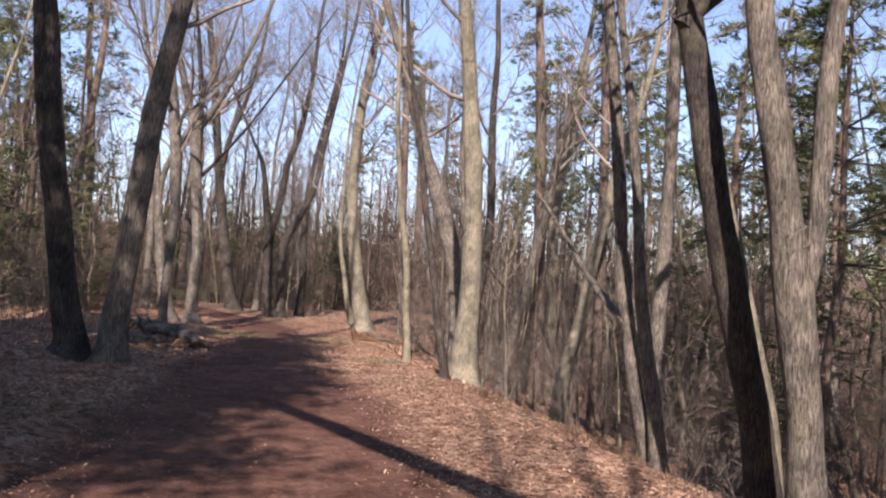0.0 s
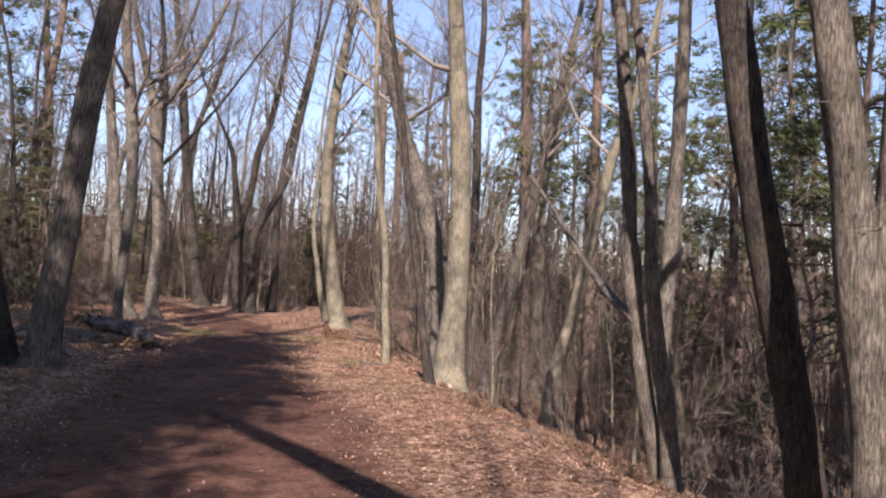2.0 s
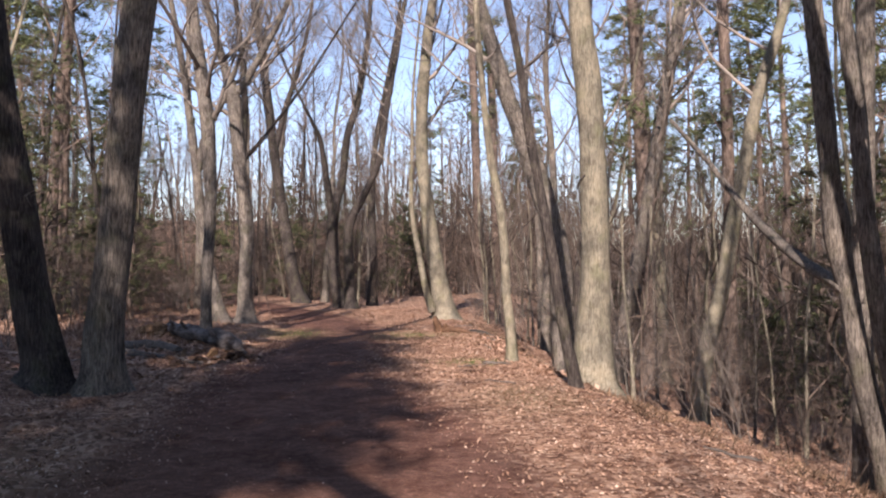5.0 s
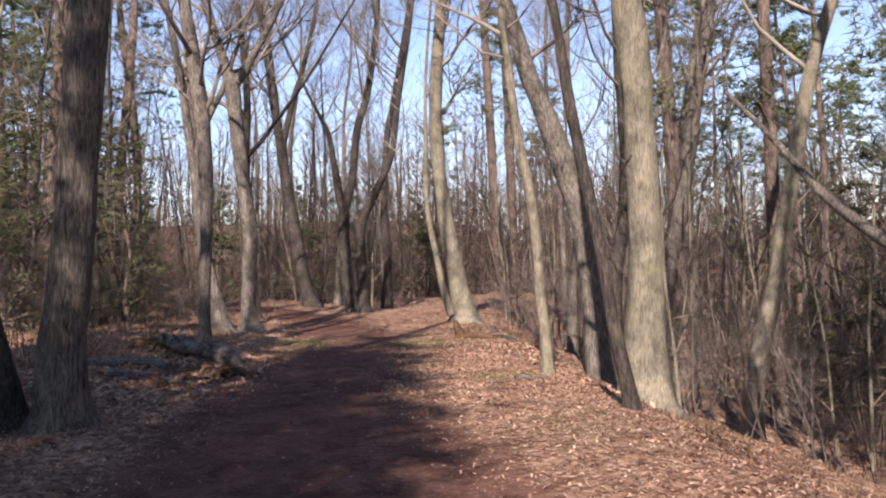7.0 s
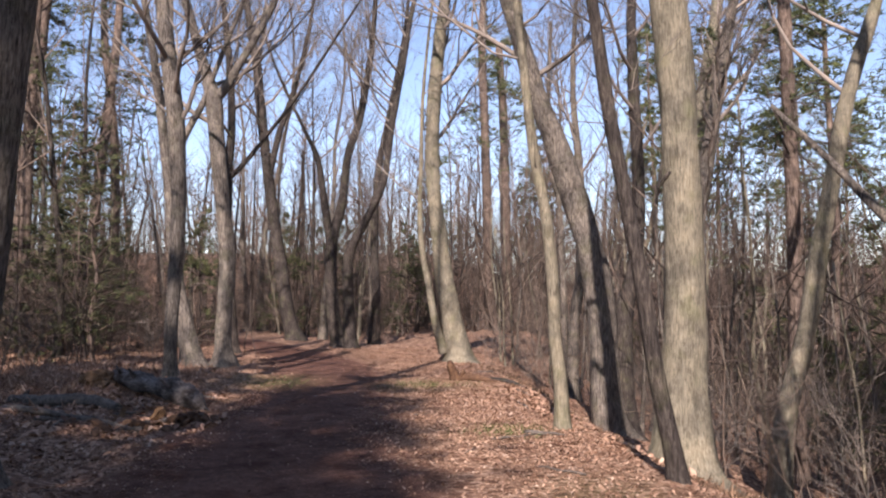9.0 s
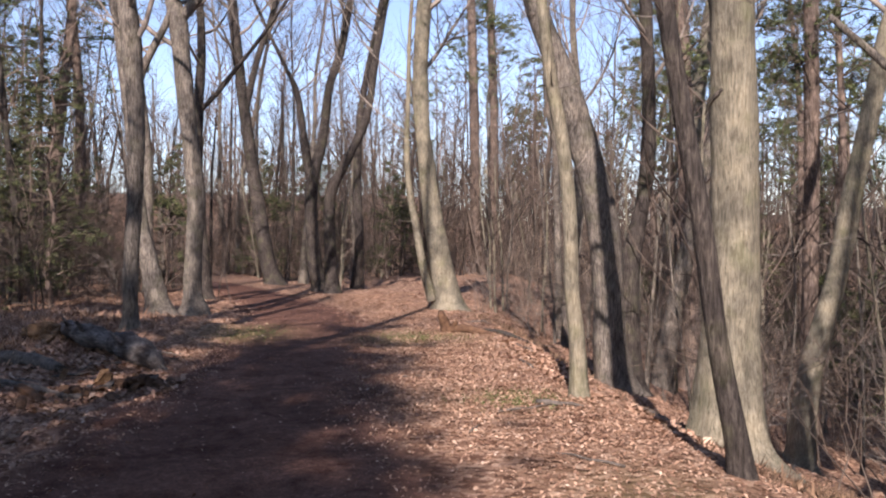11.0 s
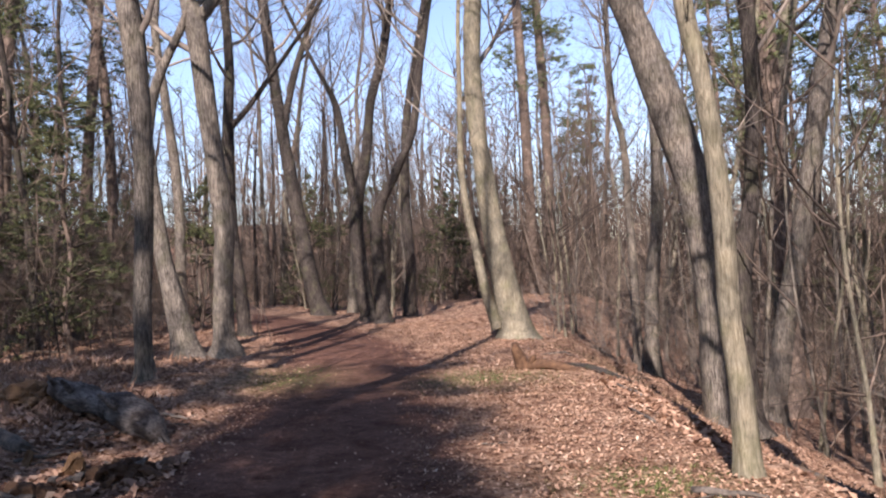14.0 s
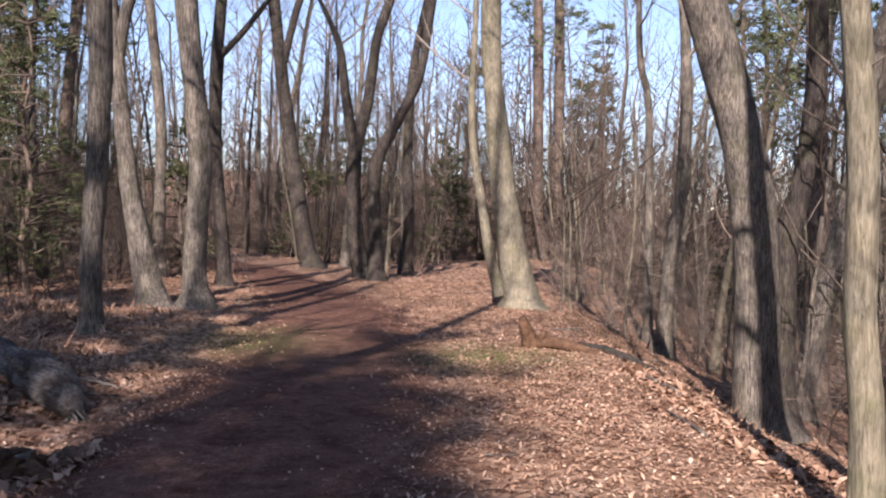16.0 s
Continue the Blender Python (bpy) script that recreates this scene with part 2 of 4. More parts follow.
def mesh_object(name, verts, faces, material, parent=None, label="", smooth_shade=True):
    me = bpy.data.meshes.new(name)
    me.from_pydata(verts, [], faces)
    me.materials.append(material)
    if smooth_shade:
        me.polygons.foreach_set("use_smooth", np.ones(len(faces), bool))
    me.update()
    ob = new(name, me)
    if parent:
        ob.parent = parent
    if label:
        tagged(ob, label)
    return ob


def build_ground():
    xs, ys = spaced((-12, 13), (-900, 900), 0.16), spaced((-2, 48), (-900, 900), 0.18)
    gx, gy = np.meshgrid(xs, ys)
    gz = height(gx, gy)
    rough = np.random.default_rng(3).normal(0, 0.02, gz.shape)
    away = smooth(1.6, 3.0, np.abs(gx - centre(gy)))
    gz = gz + rough * (0.25 + away) * (np.hypot(gx, gy - 20) < 60)
    n, m = gx.shape
    index = np.arange(n * m).reshape(n, m)
    faces = np.stack([index[:-1, :-1], index[:-1, 1:], index[1:, 1:], index[1:, :-1]], -1).reshape(-1, 4)
    ob = mesh_object("ground", np.stack([gx, gy, gz], -1).reshape(-1, 3).tolist(), faces.tolist(), ground_material())
    wobble = 0.35 * np.sin(0.8 * gy) + 0.2 * np.sin(2.1 * gy + 1)
    mask = 1 - smooth(-0.75, 0.65, np.abs(gx - middle(gy) + 0.15 * wobble) - half(gy))
    layer = ob.data.attributes.new("path", "FLOAT", "POINT")
    layer.data.foreach_set("value", mask.ravel().astype(np.float32))
    green = np.zeros_like(gx)
    for px, py, rx, ry, k in ((0.95, 25.3, 0.9, 1.1, 1.2), (1.9, 15.3, 0.6, 1.2, 0.6), (-3.6, 11.0, 1.6, 2.6, 0.5), (1.6, 19.2, 0.8, 0.7, 0.6), (-2.3, 26.5, 0.9, 1.6, 0.7)):
        green += k * np.exp(-(((gx - px) / rx) ** 2) - ((gy - py) / ry) ** 2)
    layer = ob.data.attributes.new("moss", "FLOAT", "POINT")
    layer.data.foreach_set("value", np.minimum(green, 1).ravel().astype(np.float32))
    return tagged(ob, "forest floor of brown leaf litter with a bare earth path", "ground", kind="structure")


build_ground()


# ---- trees ----
class Wood:
    """Collects tapered tubes into one mesh."""

    def __init__(self):
        self.verts, self.faces = [], []

    def tube(self, pts, radii, sides, rng=None, lumps=0.0, cap=True, foot=0.0, knots=1.0):
        pts = [Vector(p) for p in pts]
        start, up = len(self.verts), None
        turn = rng.uniform(0, 6.283) if rng and foot else 0.0
        for n, p in enumerate(pts):
            ahead = (pts[min(n + 1, len(pts) - 1)] - pts[max(n - 1, 0)]).normalized()
            if up is None:
                up = ahead.orthogonal().normalized()
            up = (up - ahead * up.dot(ahead)).normalized()
            side = ahead.cross(up)
            for k in range(sides):
                a = 2 * math.pi * k / sides
                r = radii[n]
                if lumps:
                    r *= 1 + lumps * noise.noise(Vector((2.2 * math.cos(a), 2.2 * math.sin(a), p.z * 1.4 + p.x)) * knots)
                if foot and p.z < 1.2:
                    r *= 1 + foot * math.exp(-max(p.z, 0) / 0.28) * (0.35 + max(0, math.cos(5 * a + turn)) ** 2)
                self.verts.append(p + r * (math.cos(a) * up + math.sin(a) * side))
        for n in range(len(pts) - 1):
            for k in range(sides):
                a, b = start + n * sides + k, start + n * sides + (k + 1) % sides
                self.faces.append((a, b, b + sides, a + sides))
        if cap:
            self.faces.append(tuple(range(len(self.verts) - sides, len(self.verts))))

    def grow(self, p, way, length, r, level, rng, counts, sides=(5, 4, 3, 3), rise=0.16):
        """A wandering limb with its side shoots, down to twigs."""
        steps = (7, 6, 4, 2)[min(level, 3)]
        pts, radii, way = [Vector(p)], [r], Vector(way).normalized()
        for n in range(steps):
            wander = Vector((rng.uniform(-1, 1), rng.uniform(-1, 1), rng.uniform(-1, 1)))
            way = (way + (0.30 if level else 0.2) * wander + Vector((0, 0, rise))).normalized()
            pts.append(pts[-1] + way * length / steps)
            radii.append(max(r * (1 - 0.88 * (n + 1) / steps), 0.0026))
        self.tube(pts, radii, sides[min(level, 3)], cap=False)
        if level + 1 <= len(counts) and level < 3:
            for k in range(counts[level] if level < len(counts) else 0):
                f = rng.uniform(0.2, 0.97)
                i = min(int(f * steps), steps - 1)
                q = pts[i].lerp(pts[i + 1], f * steps - i)
                along = (pts[i + 1] - pts[i]).normalized()
                out = along.orthogonal().normalized()
                out.rotate(Matrix.Rotation(rng.uniform(0, 2 * math.pi), 3, along))
                self.grow(q, along * rng.uniform(0.5, 0.9) + out * 0.75, length * rng.uniform(0.32, 0.6) * (1.15 - 0.5 * f), max(r * (1 - 0.8 * f) * 0.6, 0.004), level + 1, rng, counts, sides, rise)

    def tuft(self, p, way, size, rng, blades=14):
        """A spray of needles: thin pointed blades round a twig end."""
        for _ in range(blades):
            d = (Vector(way) * 0.5 + Vector((rng.uniform(-1, 1), rng.uniform(-1, 1), rng.uniform(-0.5, 0.8)))).normalized()
            s = d.orthogonal().normalized()
            s.rotate(Matrix.Rotation(rng.uniform(0, 6.3), 3, d))
            a = len(self.verts)
            l, w = size * rng.uniform(0.5, 1.1), size * rng.uniform(0.05, 0.09)
            root = Vector(p) + 0.3 * size * Vector((rng.uniform(-1, 1), rng.uniform(-1, 1), rng.uniform(-0.6, 0.6)))
            self.verts += [root - s * w, root + s * w, root + d * l]
            self.faces.append((a, a + 1, a + 2))

    def ob(self, name, material, parent=None, label="", smooth_shade=True):
        return mesh_object(name, self.verts, self.faces, material, parent, label, smooth_shade)


def eased(pts, per=5):
    """Points along a smooth curve through (x, y, z, r)."""
    p = [np.array(q, float) for q in pts]
    p = [2 * p[0] - p[1], *p, 2 * p[-1] - p[-2]]
    out = []
    for a, b, c, d in zip(p, p[1:], p[2:], p[3:]):
        for k in range(per):
            t = k / per
            out.append(0.5 * (2 * b + (c - a) * t + (2 * a - 5 * b + 4 * c - d) * t * t + (3 * b - a - 3 * c + d) * t**3))
    return [tuple(float(v) for v in q) for q in out + [p[-2]]]


HERO_SPOTS = []


def needles(crown, limbs, base, top, trunk_at, rng, size=0.28, reach=2.6, count=36, blades=12, tufts=15):
    """Whorled pine boughs with sprays of needles."""
    for _ in range(count):
        f = rng.uniform(0, 1)
        p = trunk_at(base + (top - base) * f)
        a = rng.uniform(0, 6.283)
        long = reach * (1.1 - 0.75 * f) * rng.uniform(0.6, 1.1)
        way = Vector((math.cos(a), math.sin(a), rng.uniform(-0.3, 0.55)))
        tip = p + way * long
        bend = p.lerp(tip, 0.5) + Vector((0, 0, 0.12 * long))
        limbs.tube([p, bend, tip], [0.035, 0.022, 0.008], 3, cap=False)
        for k in range(tufts):
            q = bend.lerp(tip, rng.uniform(-0.3, 1.05)) + 0.22 * long * Vector((rng.uniform(-1, 1), rng.uniform(-1, 1), rng.uniform(-0.8, 0.8)))
            crown.tuft(q, way, size * rng.uniform(0.7, 1.2), rng, blades)


def hash_of(at):
    return int(abs(at[0]) * 1000) * 7919 + int(abs(at[1]) * 1000)


def hero(kind, label, at, stems, clear=None, top=None):
    """A tree fitted by the run of its stems: each a list of (dx, dy, dz, radius) from its foot."""
    rng = random.Random(hash_of(at))
    x, y, z = at
    foot = Vector((x, y, ground_z(x, y) - 0.12))
    HERO_SPOTS.append((x, y))
    root = tagged(new("pine_tree" if kind == "pine" else "bare_tree"), label, "tree")
    root.location = foot
    trunk, limbs, crown = Wood(), Wood(), Wood()
    for n, stem in enumerate(stems):
        pts = [(a, b, c + z - foot.z, r * 0.94) for a, b, c, r in stem]
        if n == 0:
            a, b, c, r = pts[0]
            pts[0] = (a, b, min(c, 0.0), r * 1.25)
            pts.insert(1, (a * 0.7 + pts[1][0] * 0.3, b, max(0.22, pts[1][2] * 0.3), r * 0.98))
            if pts[2][2] < pts[1][2] + 0.1:
                pts.pop(1)
        # carry the stem on upwards out of what was seen
        last, before = np.array(pts[-1]), np.array(pts[-2])
        way = Vector((last - before)[:3]).normalized()
        tall = top or (18 if kind == "pine" else 17) * (0.75 if last[3] < 0.08 else 1.0) * rng.uniform(0.9, 1.1)
        p, r = Vector(last[:3]), last[3]
        seen_top = p.z
        while p.z < tall and stem[0][3] != 0.05:
            way = (way + 0.10 * Vector((rng.uniform(-1, 1), rng.uniform(-1, 1), 1.3))).normalized()
            p, r = p + way * 1.6, r * (0.88 if kind == "pine" else 0.84)
            pts.append((*p, max(r, 0.015)))
        line = eased(pts, 4)
        near = 20 if (len(stems[0]) > 5 and y < 34) else 12
        if n == 0:
            trunk.tube([q[:3] for q in line], [q[3] for q in line], near, rng, 0.16, foot=0.42)
        else:
            limb = Wood()
            limb.tube([q[:3] for q in line], [q[3] for q in line], 12, rng, 0.16)
            limb.ob("limb", BARK[kind], root)
            if len(stem) == 6 and stem[0][3] == 0.05:
                continue
        heights = np.array([q[2] for q in line])

        def along(h, line=line, heights=heights):
            i = int(np.clip(np.searchsorted(heights, h), 1, len(line) - 1))
            return Vector(line[i][:3])

        low = clear or (seen_top + 0.4 if y < 22 else max(seen_top * 0.72, 3.2))
        if kind == "pine":
            needles(crown, limbs, max(seen_top * 0.55, 5), tall + 1, along, rng)
            for _ in range(54):
                h = rng.uniform(1.5, tall * 0.8)
                a = rng.uniform(0, 6.283)
                limbs.grow(along(h), (math.cos(a), math.sin(a), rng.uniform(-0.25, 0.1)), rng.uniform(0.7, 2.6), 0.013, 2, rng, (0, 0, 5), rise=-0.02)
        else:
            top_h = heights[-1]
            many = (12 if y < 22 else 14) if n == 0 else 7
            for k in range(many):
                h = low + (top_h - low) * (k + rng.random()) / many
                a = rng.uniform(0, 6.283)
                r = line[int(np.clip(np.searchsorted(heights, h), 1, len(line) - 1))][3]
                bough = limbs if y < 22 else Wood()
                bough.grow(along(h), (math.cos(a), math.sin(a), rng.uniform(0.3, 1.0)), rng.uniform(2.2, 5.2) * (0.6 + 0.5 * min(r / 0.12, 1)), min(max(r * 0.36, 0.016), 0.07), 0, rng, (6, 6, 2) if y < 22 else (8, 6, 3))
                if y >= 22:
                    bough.ob("limb", TWIG, root)
            for _ in range(5):
                h = rng.uniform(1.4, low + 1)
                a = rng.uniform(0, 6.283)
                limbs.grow(along(h), (math.cos(a), math.sin(a), rng.uniform(-0.1, 0.4)), rng.uniform(0.4, 1.2), 0.007, 2, rng, (0, 0, 5), rise=0.05)
    trunk.ob("trunk", BARK[kind], root)
    tagged(limbs.ob("branchwork", TWIG, root), kind="stuff")
    if crown.verts:
        tagged(crown.ob("crown", NEEDLE, root, "sprays of green needles", False), kind="stuff")
    return root



hero("dark", "large dark furrowed tree on leaf-strewn ground", (-4.24, 16.20, 0.10), [
    [(0.0, 0.0, 0.0, 0.36), (0.0, -0.01, 0.35, 0.285), (-0.16, -0.04, 1.2, 0.252), (-0.32, -0.1, 2.35, 0.24), (-0.58, -0.2, 4.2, 0.232), (-0.76, -0.3, 6.1, 0.222)]])
hero("grey", "big furrowed grey-brown tree leaning over the path verge", (-3.49, 16.10, 0.07), [
    [(0.0, 0.0, 0.0, 0.338), (0.02, -0.01, 0.35, 0.281), (0.06, -0.03, 0.91, 0.246), (0.15, -0.06, 1.61, 0.232), (0.28, -0.11, 2.81, 0.225), (0.44, -0.17, 4.21, 0.214), (0.54, -0.2, 4.91, 0.204)]])
pale_tree = hero("pale", "tall straight pale-barked tree with ridged bark beside the path", (3.43, 18.05, -0.30), [
    [(-0.06, 0.0, 0.0, 0.40), (-0.04, -0.01, 0.39, 0.325), (-0.02, -0.03, 1.15, 0.262), (0.0, -0.06, 2.36, 0.228), (-0.02, -0.08, 3.49, 0.224), (-0.09, -0.11, 4.77, 0.211), (-0.16, -0.13, 5.38, 0.197)]])
hero("dark", "slim dark grey tree leaning at the path edge", (2.68, 16.20, -0.01), [
    [(0.0, 0.0, 0.0, 0.095), (-0.06, -0.01, 0.29, 0.084), (-0.16, -0.01, 0.83, 0.077), (-0.31, -0.03, 1.8, 0.075), (-0.45, -0.04, 2.58, 0.070), (-0.59, -0.06, 3.37, 0.065), (-0.73, -0.08, 4.39, 0.059)]])
hero("pale", "slim smooth grey tree on the edge of the bank", (2.30, 19.29, 0.17), [
    [(0.0, 0.0, 0.0, 0.1), (-0.04, -0.02, 0.46, 0.086), (-0.1, -0.04, 0.98, 0.08), (-0.13, -0.08, 1.73, 0.08), (-0.22, -0.12, 2.55, 0.073), (-0.36, -0.15, 3.29, 0.069)]])
hero("grey", "thick leaning tree with a bulging bend in its trunk", (4.95, 27.03, -0.98), [
    [(0.0, 0.0, 0.0, 0.4), (-0.12, -0.04, 0.98, 0.329), (-0.21, -0.12, 2.49, 0.329), (-0.37, -0.16, 3.47, 0.32), (-0.71, -0.21, 4.62, 0.302), (-1.05, -0.26, 5.68, 0.285), (-1.28, -0.29, 6.3, 0.258), (-1.6, -0.32, 7.1, 0.231)]], clear=7)
hero("dark", "dark trunk pressed against a leaning tree on the bank", (5.41, 27.61, -1.18), [
    [(0.0, 0.0, 0.0, 0.325), (-0.02, -0.05, 1.02, 0.26), (-0.01, -0.11, 2.32, 0.223), (0.21, -0.17, 3.44, 0.167), (0.34, -0.22, 4.46, 0.158), (0.36, -0.28, 5.66, 0.148), (0.27, -0.37, 7.52, 0.139)]])
hero("pale", "tall sunlit tree with a split base at the path edge", (2.09, 32.21, -0.16), [
    [(0.0, 0.0, 0.0, 0.433), (-0.09, -0.03, 0.64, 0.346), (-0.22, -0.07, 1.38, 0.309), (-0.45, -0.12, 2.61, 0.26), (-0.6, -0.19, 3.97, 0.223), (-0.72, -0.24, 5.08, 0.21), (-0.74, -0.31, 6.56, 0.204), (-0.64, -0.39, 8.05, 0.198)],
    [(-0.45, -0.01, 0.37, 0.148), (-0.65, -0.05, 1.13, 0.124), (-0.83, -0.1, 2.12, 0.105), (-1.04, -0.15, 3.23, 0.087), (-1.1, -0.2, 4.34, 0.074), (-1.06, -0.26, 5.57, 0.062)]])
hero("grey", "straight grey tree standing in leaf litter", (-4.31, 26.29, 0.18), [
    [(0.0, 0.0, 0.0, 0.167), (0.01, -0.02, 0.44, 0.142), (0.03, -0.05, 1.1, 0.142), (0.11, -0.11, 2.27, 0.15), (0.17, -0.17, 3.52, 0.159), (0.12, -0.23, 4.78, 0.175), (0.05, -0.27, 5.61, 0.184)]])
hero("grey", "leaning tree with a flared base and a long side limb", (-4.76, 30.29, 0.15), [
    [(0.0, 0.0, 0.0, 0.342), (-0.11, -0.02, 0.51, 0.243), (-0.25, -0.06, 1.28, 0.204), (-0.4, -0.09, 2.05, 0.171), (-0.53, -0.16, 3.37, 0.149), (-0.59, -0.2, 4.25, 0.138), (-0.75, -0.27, 5.68, 0.121), (-0.9, -0.33, 7.0, 0.11)],
    [(-0.57, -0.2, 4.31, 0.11), (-0.39, -0.25, 5.24, 0.105), (-0.06, -0.29, 5.96, 0.094), (0.21, -0.32, 6.46, 0.083), (0.42, -0.35, 7.01, 0.072)]])
hero("grey", "sunlit forked tree with a flared mossy base", (-4.01, 30.40, 0.05), [
    [(0.0, 0.0, 0.0, 0.322), (-0.03, -0.03, 0.5, 0.228), (0.01, -0.07, 1.5, 0.205), (0.08, -0.13, 2.61, 0.217), (-0.03, -0.19, 3.94, 0.205), (-0.17, -0.26, 5.38, 0.2), (-0.28, -0.32, 6.65, 0.222), (-0.5, -0.36, 7.48, 0.144)],
    [(-0.25, -0.33, 6.71, 0.144), (0.03, -0.35, 7.04, 0.133), (0.36, -0.38, 7.6, 0.111)]])
hero("dark", "dark slender tree in the wood", (-4.80, 36.00, 0.07), [
    [(0.0, 0.0, 0.0, 0.208), (-0.07, -0.06, 1.33, 0.178), (-0.21, -0.15, 3.11, 0.163), (-0.19, -0.26, 5.34, 0.163), (-0.06, -0.35, 7.27, 0.134), (-0.12, -0.44, 9.05, 0.119)],
    [(-0.17, -0.26, 5.49, 0.089), (0.39, -0.3, 6.09, 0.082), (0.98, -0.34, 6.83, 0.067)]])
hero("dark", "dark leaning forked tree at the path bend", (-4.01, 47.01, -0.33), [
    [(0.0, 0.0, 0.0, 0.489), (-0.25, -0.04, 1.02, 0.378), (-0.49, -0.11, 2.35, 0.333), (-0.82, -0.21, 4.57, 0.3), (-1.1, -0.3, 6.57, 0.267), (-1.31, -0.39, 8.34, 0.245), (-1.58, -0.5, 10.78, 0.233), (-1.77, -0.6, 12.78, 0.222)],
    [(-1.15, -0.37, 8.01, 0.167), (-0.68, -0.47, 9.9, 0.144), (-0.2, -0.54, 11.24, 0.133), (0.17, -0.61, 12.57, 0.111)]])
hero("dark", "dark tree dividing into two rising limbs", (-1.80, 42.00, -0.19), [
    [(0.0, 0.0, 0.0, 0.34), (-0.2, -0.05, 1.21, 0.283), (-0.33, -0.14, 2.91, 0.265), (-0.28, -0.2, 4.23, 0.246), (0.1, -0.28, 5.74, 0.189), (0.35, -0.38, 7.63, 0.17), (0.8, -0.45, 9.05, 0.161), (1.23, -0.57, 11.41, 0.132)],
    [(-0.34, -0.2, 4.23, 0.189), (-0.58, -0.27, 5.74, 0.161), (-0.82, -0.35, 7.43, 0.123), (-1.32, -0.4, 8.56, 0.076)]])
hero("dark", "leaning forked tree at the bend of the path", (-1.31, 40.50, -0.13), [
    [(0.0, 0.0, 0.0, 0.286), (-0.05, -0.07, 1.54, 0.233), (-0.05, -0.17, 3.51, 0.215), (0.58, -0.24, 4.85, 0.161), (1.24, -0.32, 6.29, 0.143), (1.58, -0.43, 8.52, 0.134), (2.02, -0.55, 10.85, 0.116)]])
hero("dark", "slender dark tree in the wood", (-0.52, 44.03, -0.34), [
    [(0.0, 0.0, 0.0, 0.263), (0.13, -0.11, 2.15, 0.203), (0.05, -0.23, 4.57, 0.182), (0.19, -0.36, 7.2, 0.152), (0.68, -0.49, 9.84, 0.122), (1.17, -0.62, 12.27, 0.101)]])
hero("pine", "tall reddish-trunked pine with sparse needles", (6.47, 60.04, -2.33), [
    [(0.0, 0.0, 0.0, 0.434), (-0.22, -0.21, 4.33, 0.341), (-0.32, -0.43, 8.97, 0.31), (-0.42, -0.66, 13.61, 0.294), (-0.62, -0.96, 19.8, 0.263)]])
hero("pine", "tall straight pine with sparse needles", (7.72, 62.05, -2.50), [
    [(0.0, 0.0, 0.0, 0.42), (-0.1, -0.21, 4.53, 0.323), (-0.13, -0.45, 9.37, 0.291), (-0.28, -0.76, 15.83, 0.275), (-0.55, -1.0, 20.67, 0.243)]])
hero("grey", "curved grey tree with a dark knot on its trunk", (7.22, 30.87, -2.10), [
    [(0.0, 0.0, 0.0, 0.286), (0.18, -0.02, 1.1, 0.234), (0.48, -0.06, 2.66, 0.227), (0.93, -0.11, 4.61, 0.227), (1.21, -0.14, 6.17, 0.221), (1.34, -0.16, 6.88, 0.247), (1.55, -0.18, 7.99, 0.195), (1.86, -0.22, 9.68, 0.175)]])
hero("pine", "reddish pine trunk standing in the ravine", (10.01, 36.00, -3.08), [
    [(0.0, 0.0, 0.0, 0.336), (-0.08, -0.1, 3.95, 0.296), (-0.19, -0.17, 6.91, 0.276), (-0.34, -0.25, 10.28, 0.267), (-0.51, -0.33, 13.84, 0.247)]])
hero("pale", "grey tree leaning out over the ravine", (7.47, 24.51, -1.41), [
    [(0.0, 0.0, 0.0, 0.247), (0.16, -0.06, 0.77, 0.214), (0.54, -0.18, 2.26, 0.193), (0.81, -0.32, 3.97, 0.177), (1.08, -0.43, 5.36, 0.166), (1.35, -0.55, 6.86, 0.15), (1.78, -0.67, 8.24, 0.129), (1.99, -0.74, 8.99, 0.107)]])
hero("pine", "dark straight pine trunk in the ravine", (10.55, 29.89, -1.68), [
    [(0.0, 0.0, 0.0, 0.245), (-0.05, -0.19, 2.88, 0.202), (-0.11, -0.37, 5.47, 0.195), (-0.22, -0.55, 8.35, 0.18), (-0.35, -0.72, 10.95, 0.173)]])
hero("grey", "grey tree with a round burl on its trunk", (6.61, 15.32, -1.45), [
    [(0.0, 0.0, 0.0, 0.193), (-0.23, 0.0, 0.77, 0.159), (-0.45, 0.0, 1.62, 0.147), (-0.58, 0.0, 2.54, 0.13), (-0.71, 0.0, 3.21, 0.159), (-0.73, -0.01, 3.53, 0.176), (-0.8, -0.01, 4.05, 0.138), (-0.87, -0.02, 4.89, 0.13), (-0.96, -0.03, 5.9, 0.126), (-1.06, -0.04, 6.82, 0.126)],
    [(-0.62, 0.0, 2.6, 0.05), (-0.69, 0.11, 2.75, 0.085), (-0.66, 1.29, 3.15, 0.082), (-0.71, 2.68, 3.87, 0.072), (-1.01, 3.48, 4.75, 0.05), (-1.4, 4.18, 5.59, 0.035)]])
hero("grey", "slim leaning grey tree crossing its neighbour", (6.61, 14.98, -1.58), [
    [(0.0, 0.0, 0.0, 0.188), (-0.13, -0.01, 1.12, 0.155), (-0.3, -0.01, 2.02, 0.143), (-0.44, -0.01, 2.84, 0.13), (-0.56, -0.02, 3.82, 0.118), (-0.65, -0.03, 5.05, 0.11), (-0.78, -0.04, 6.11, 0.098), (-0.87, -0.05, 6.84, 0.09)]])
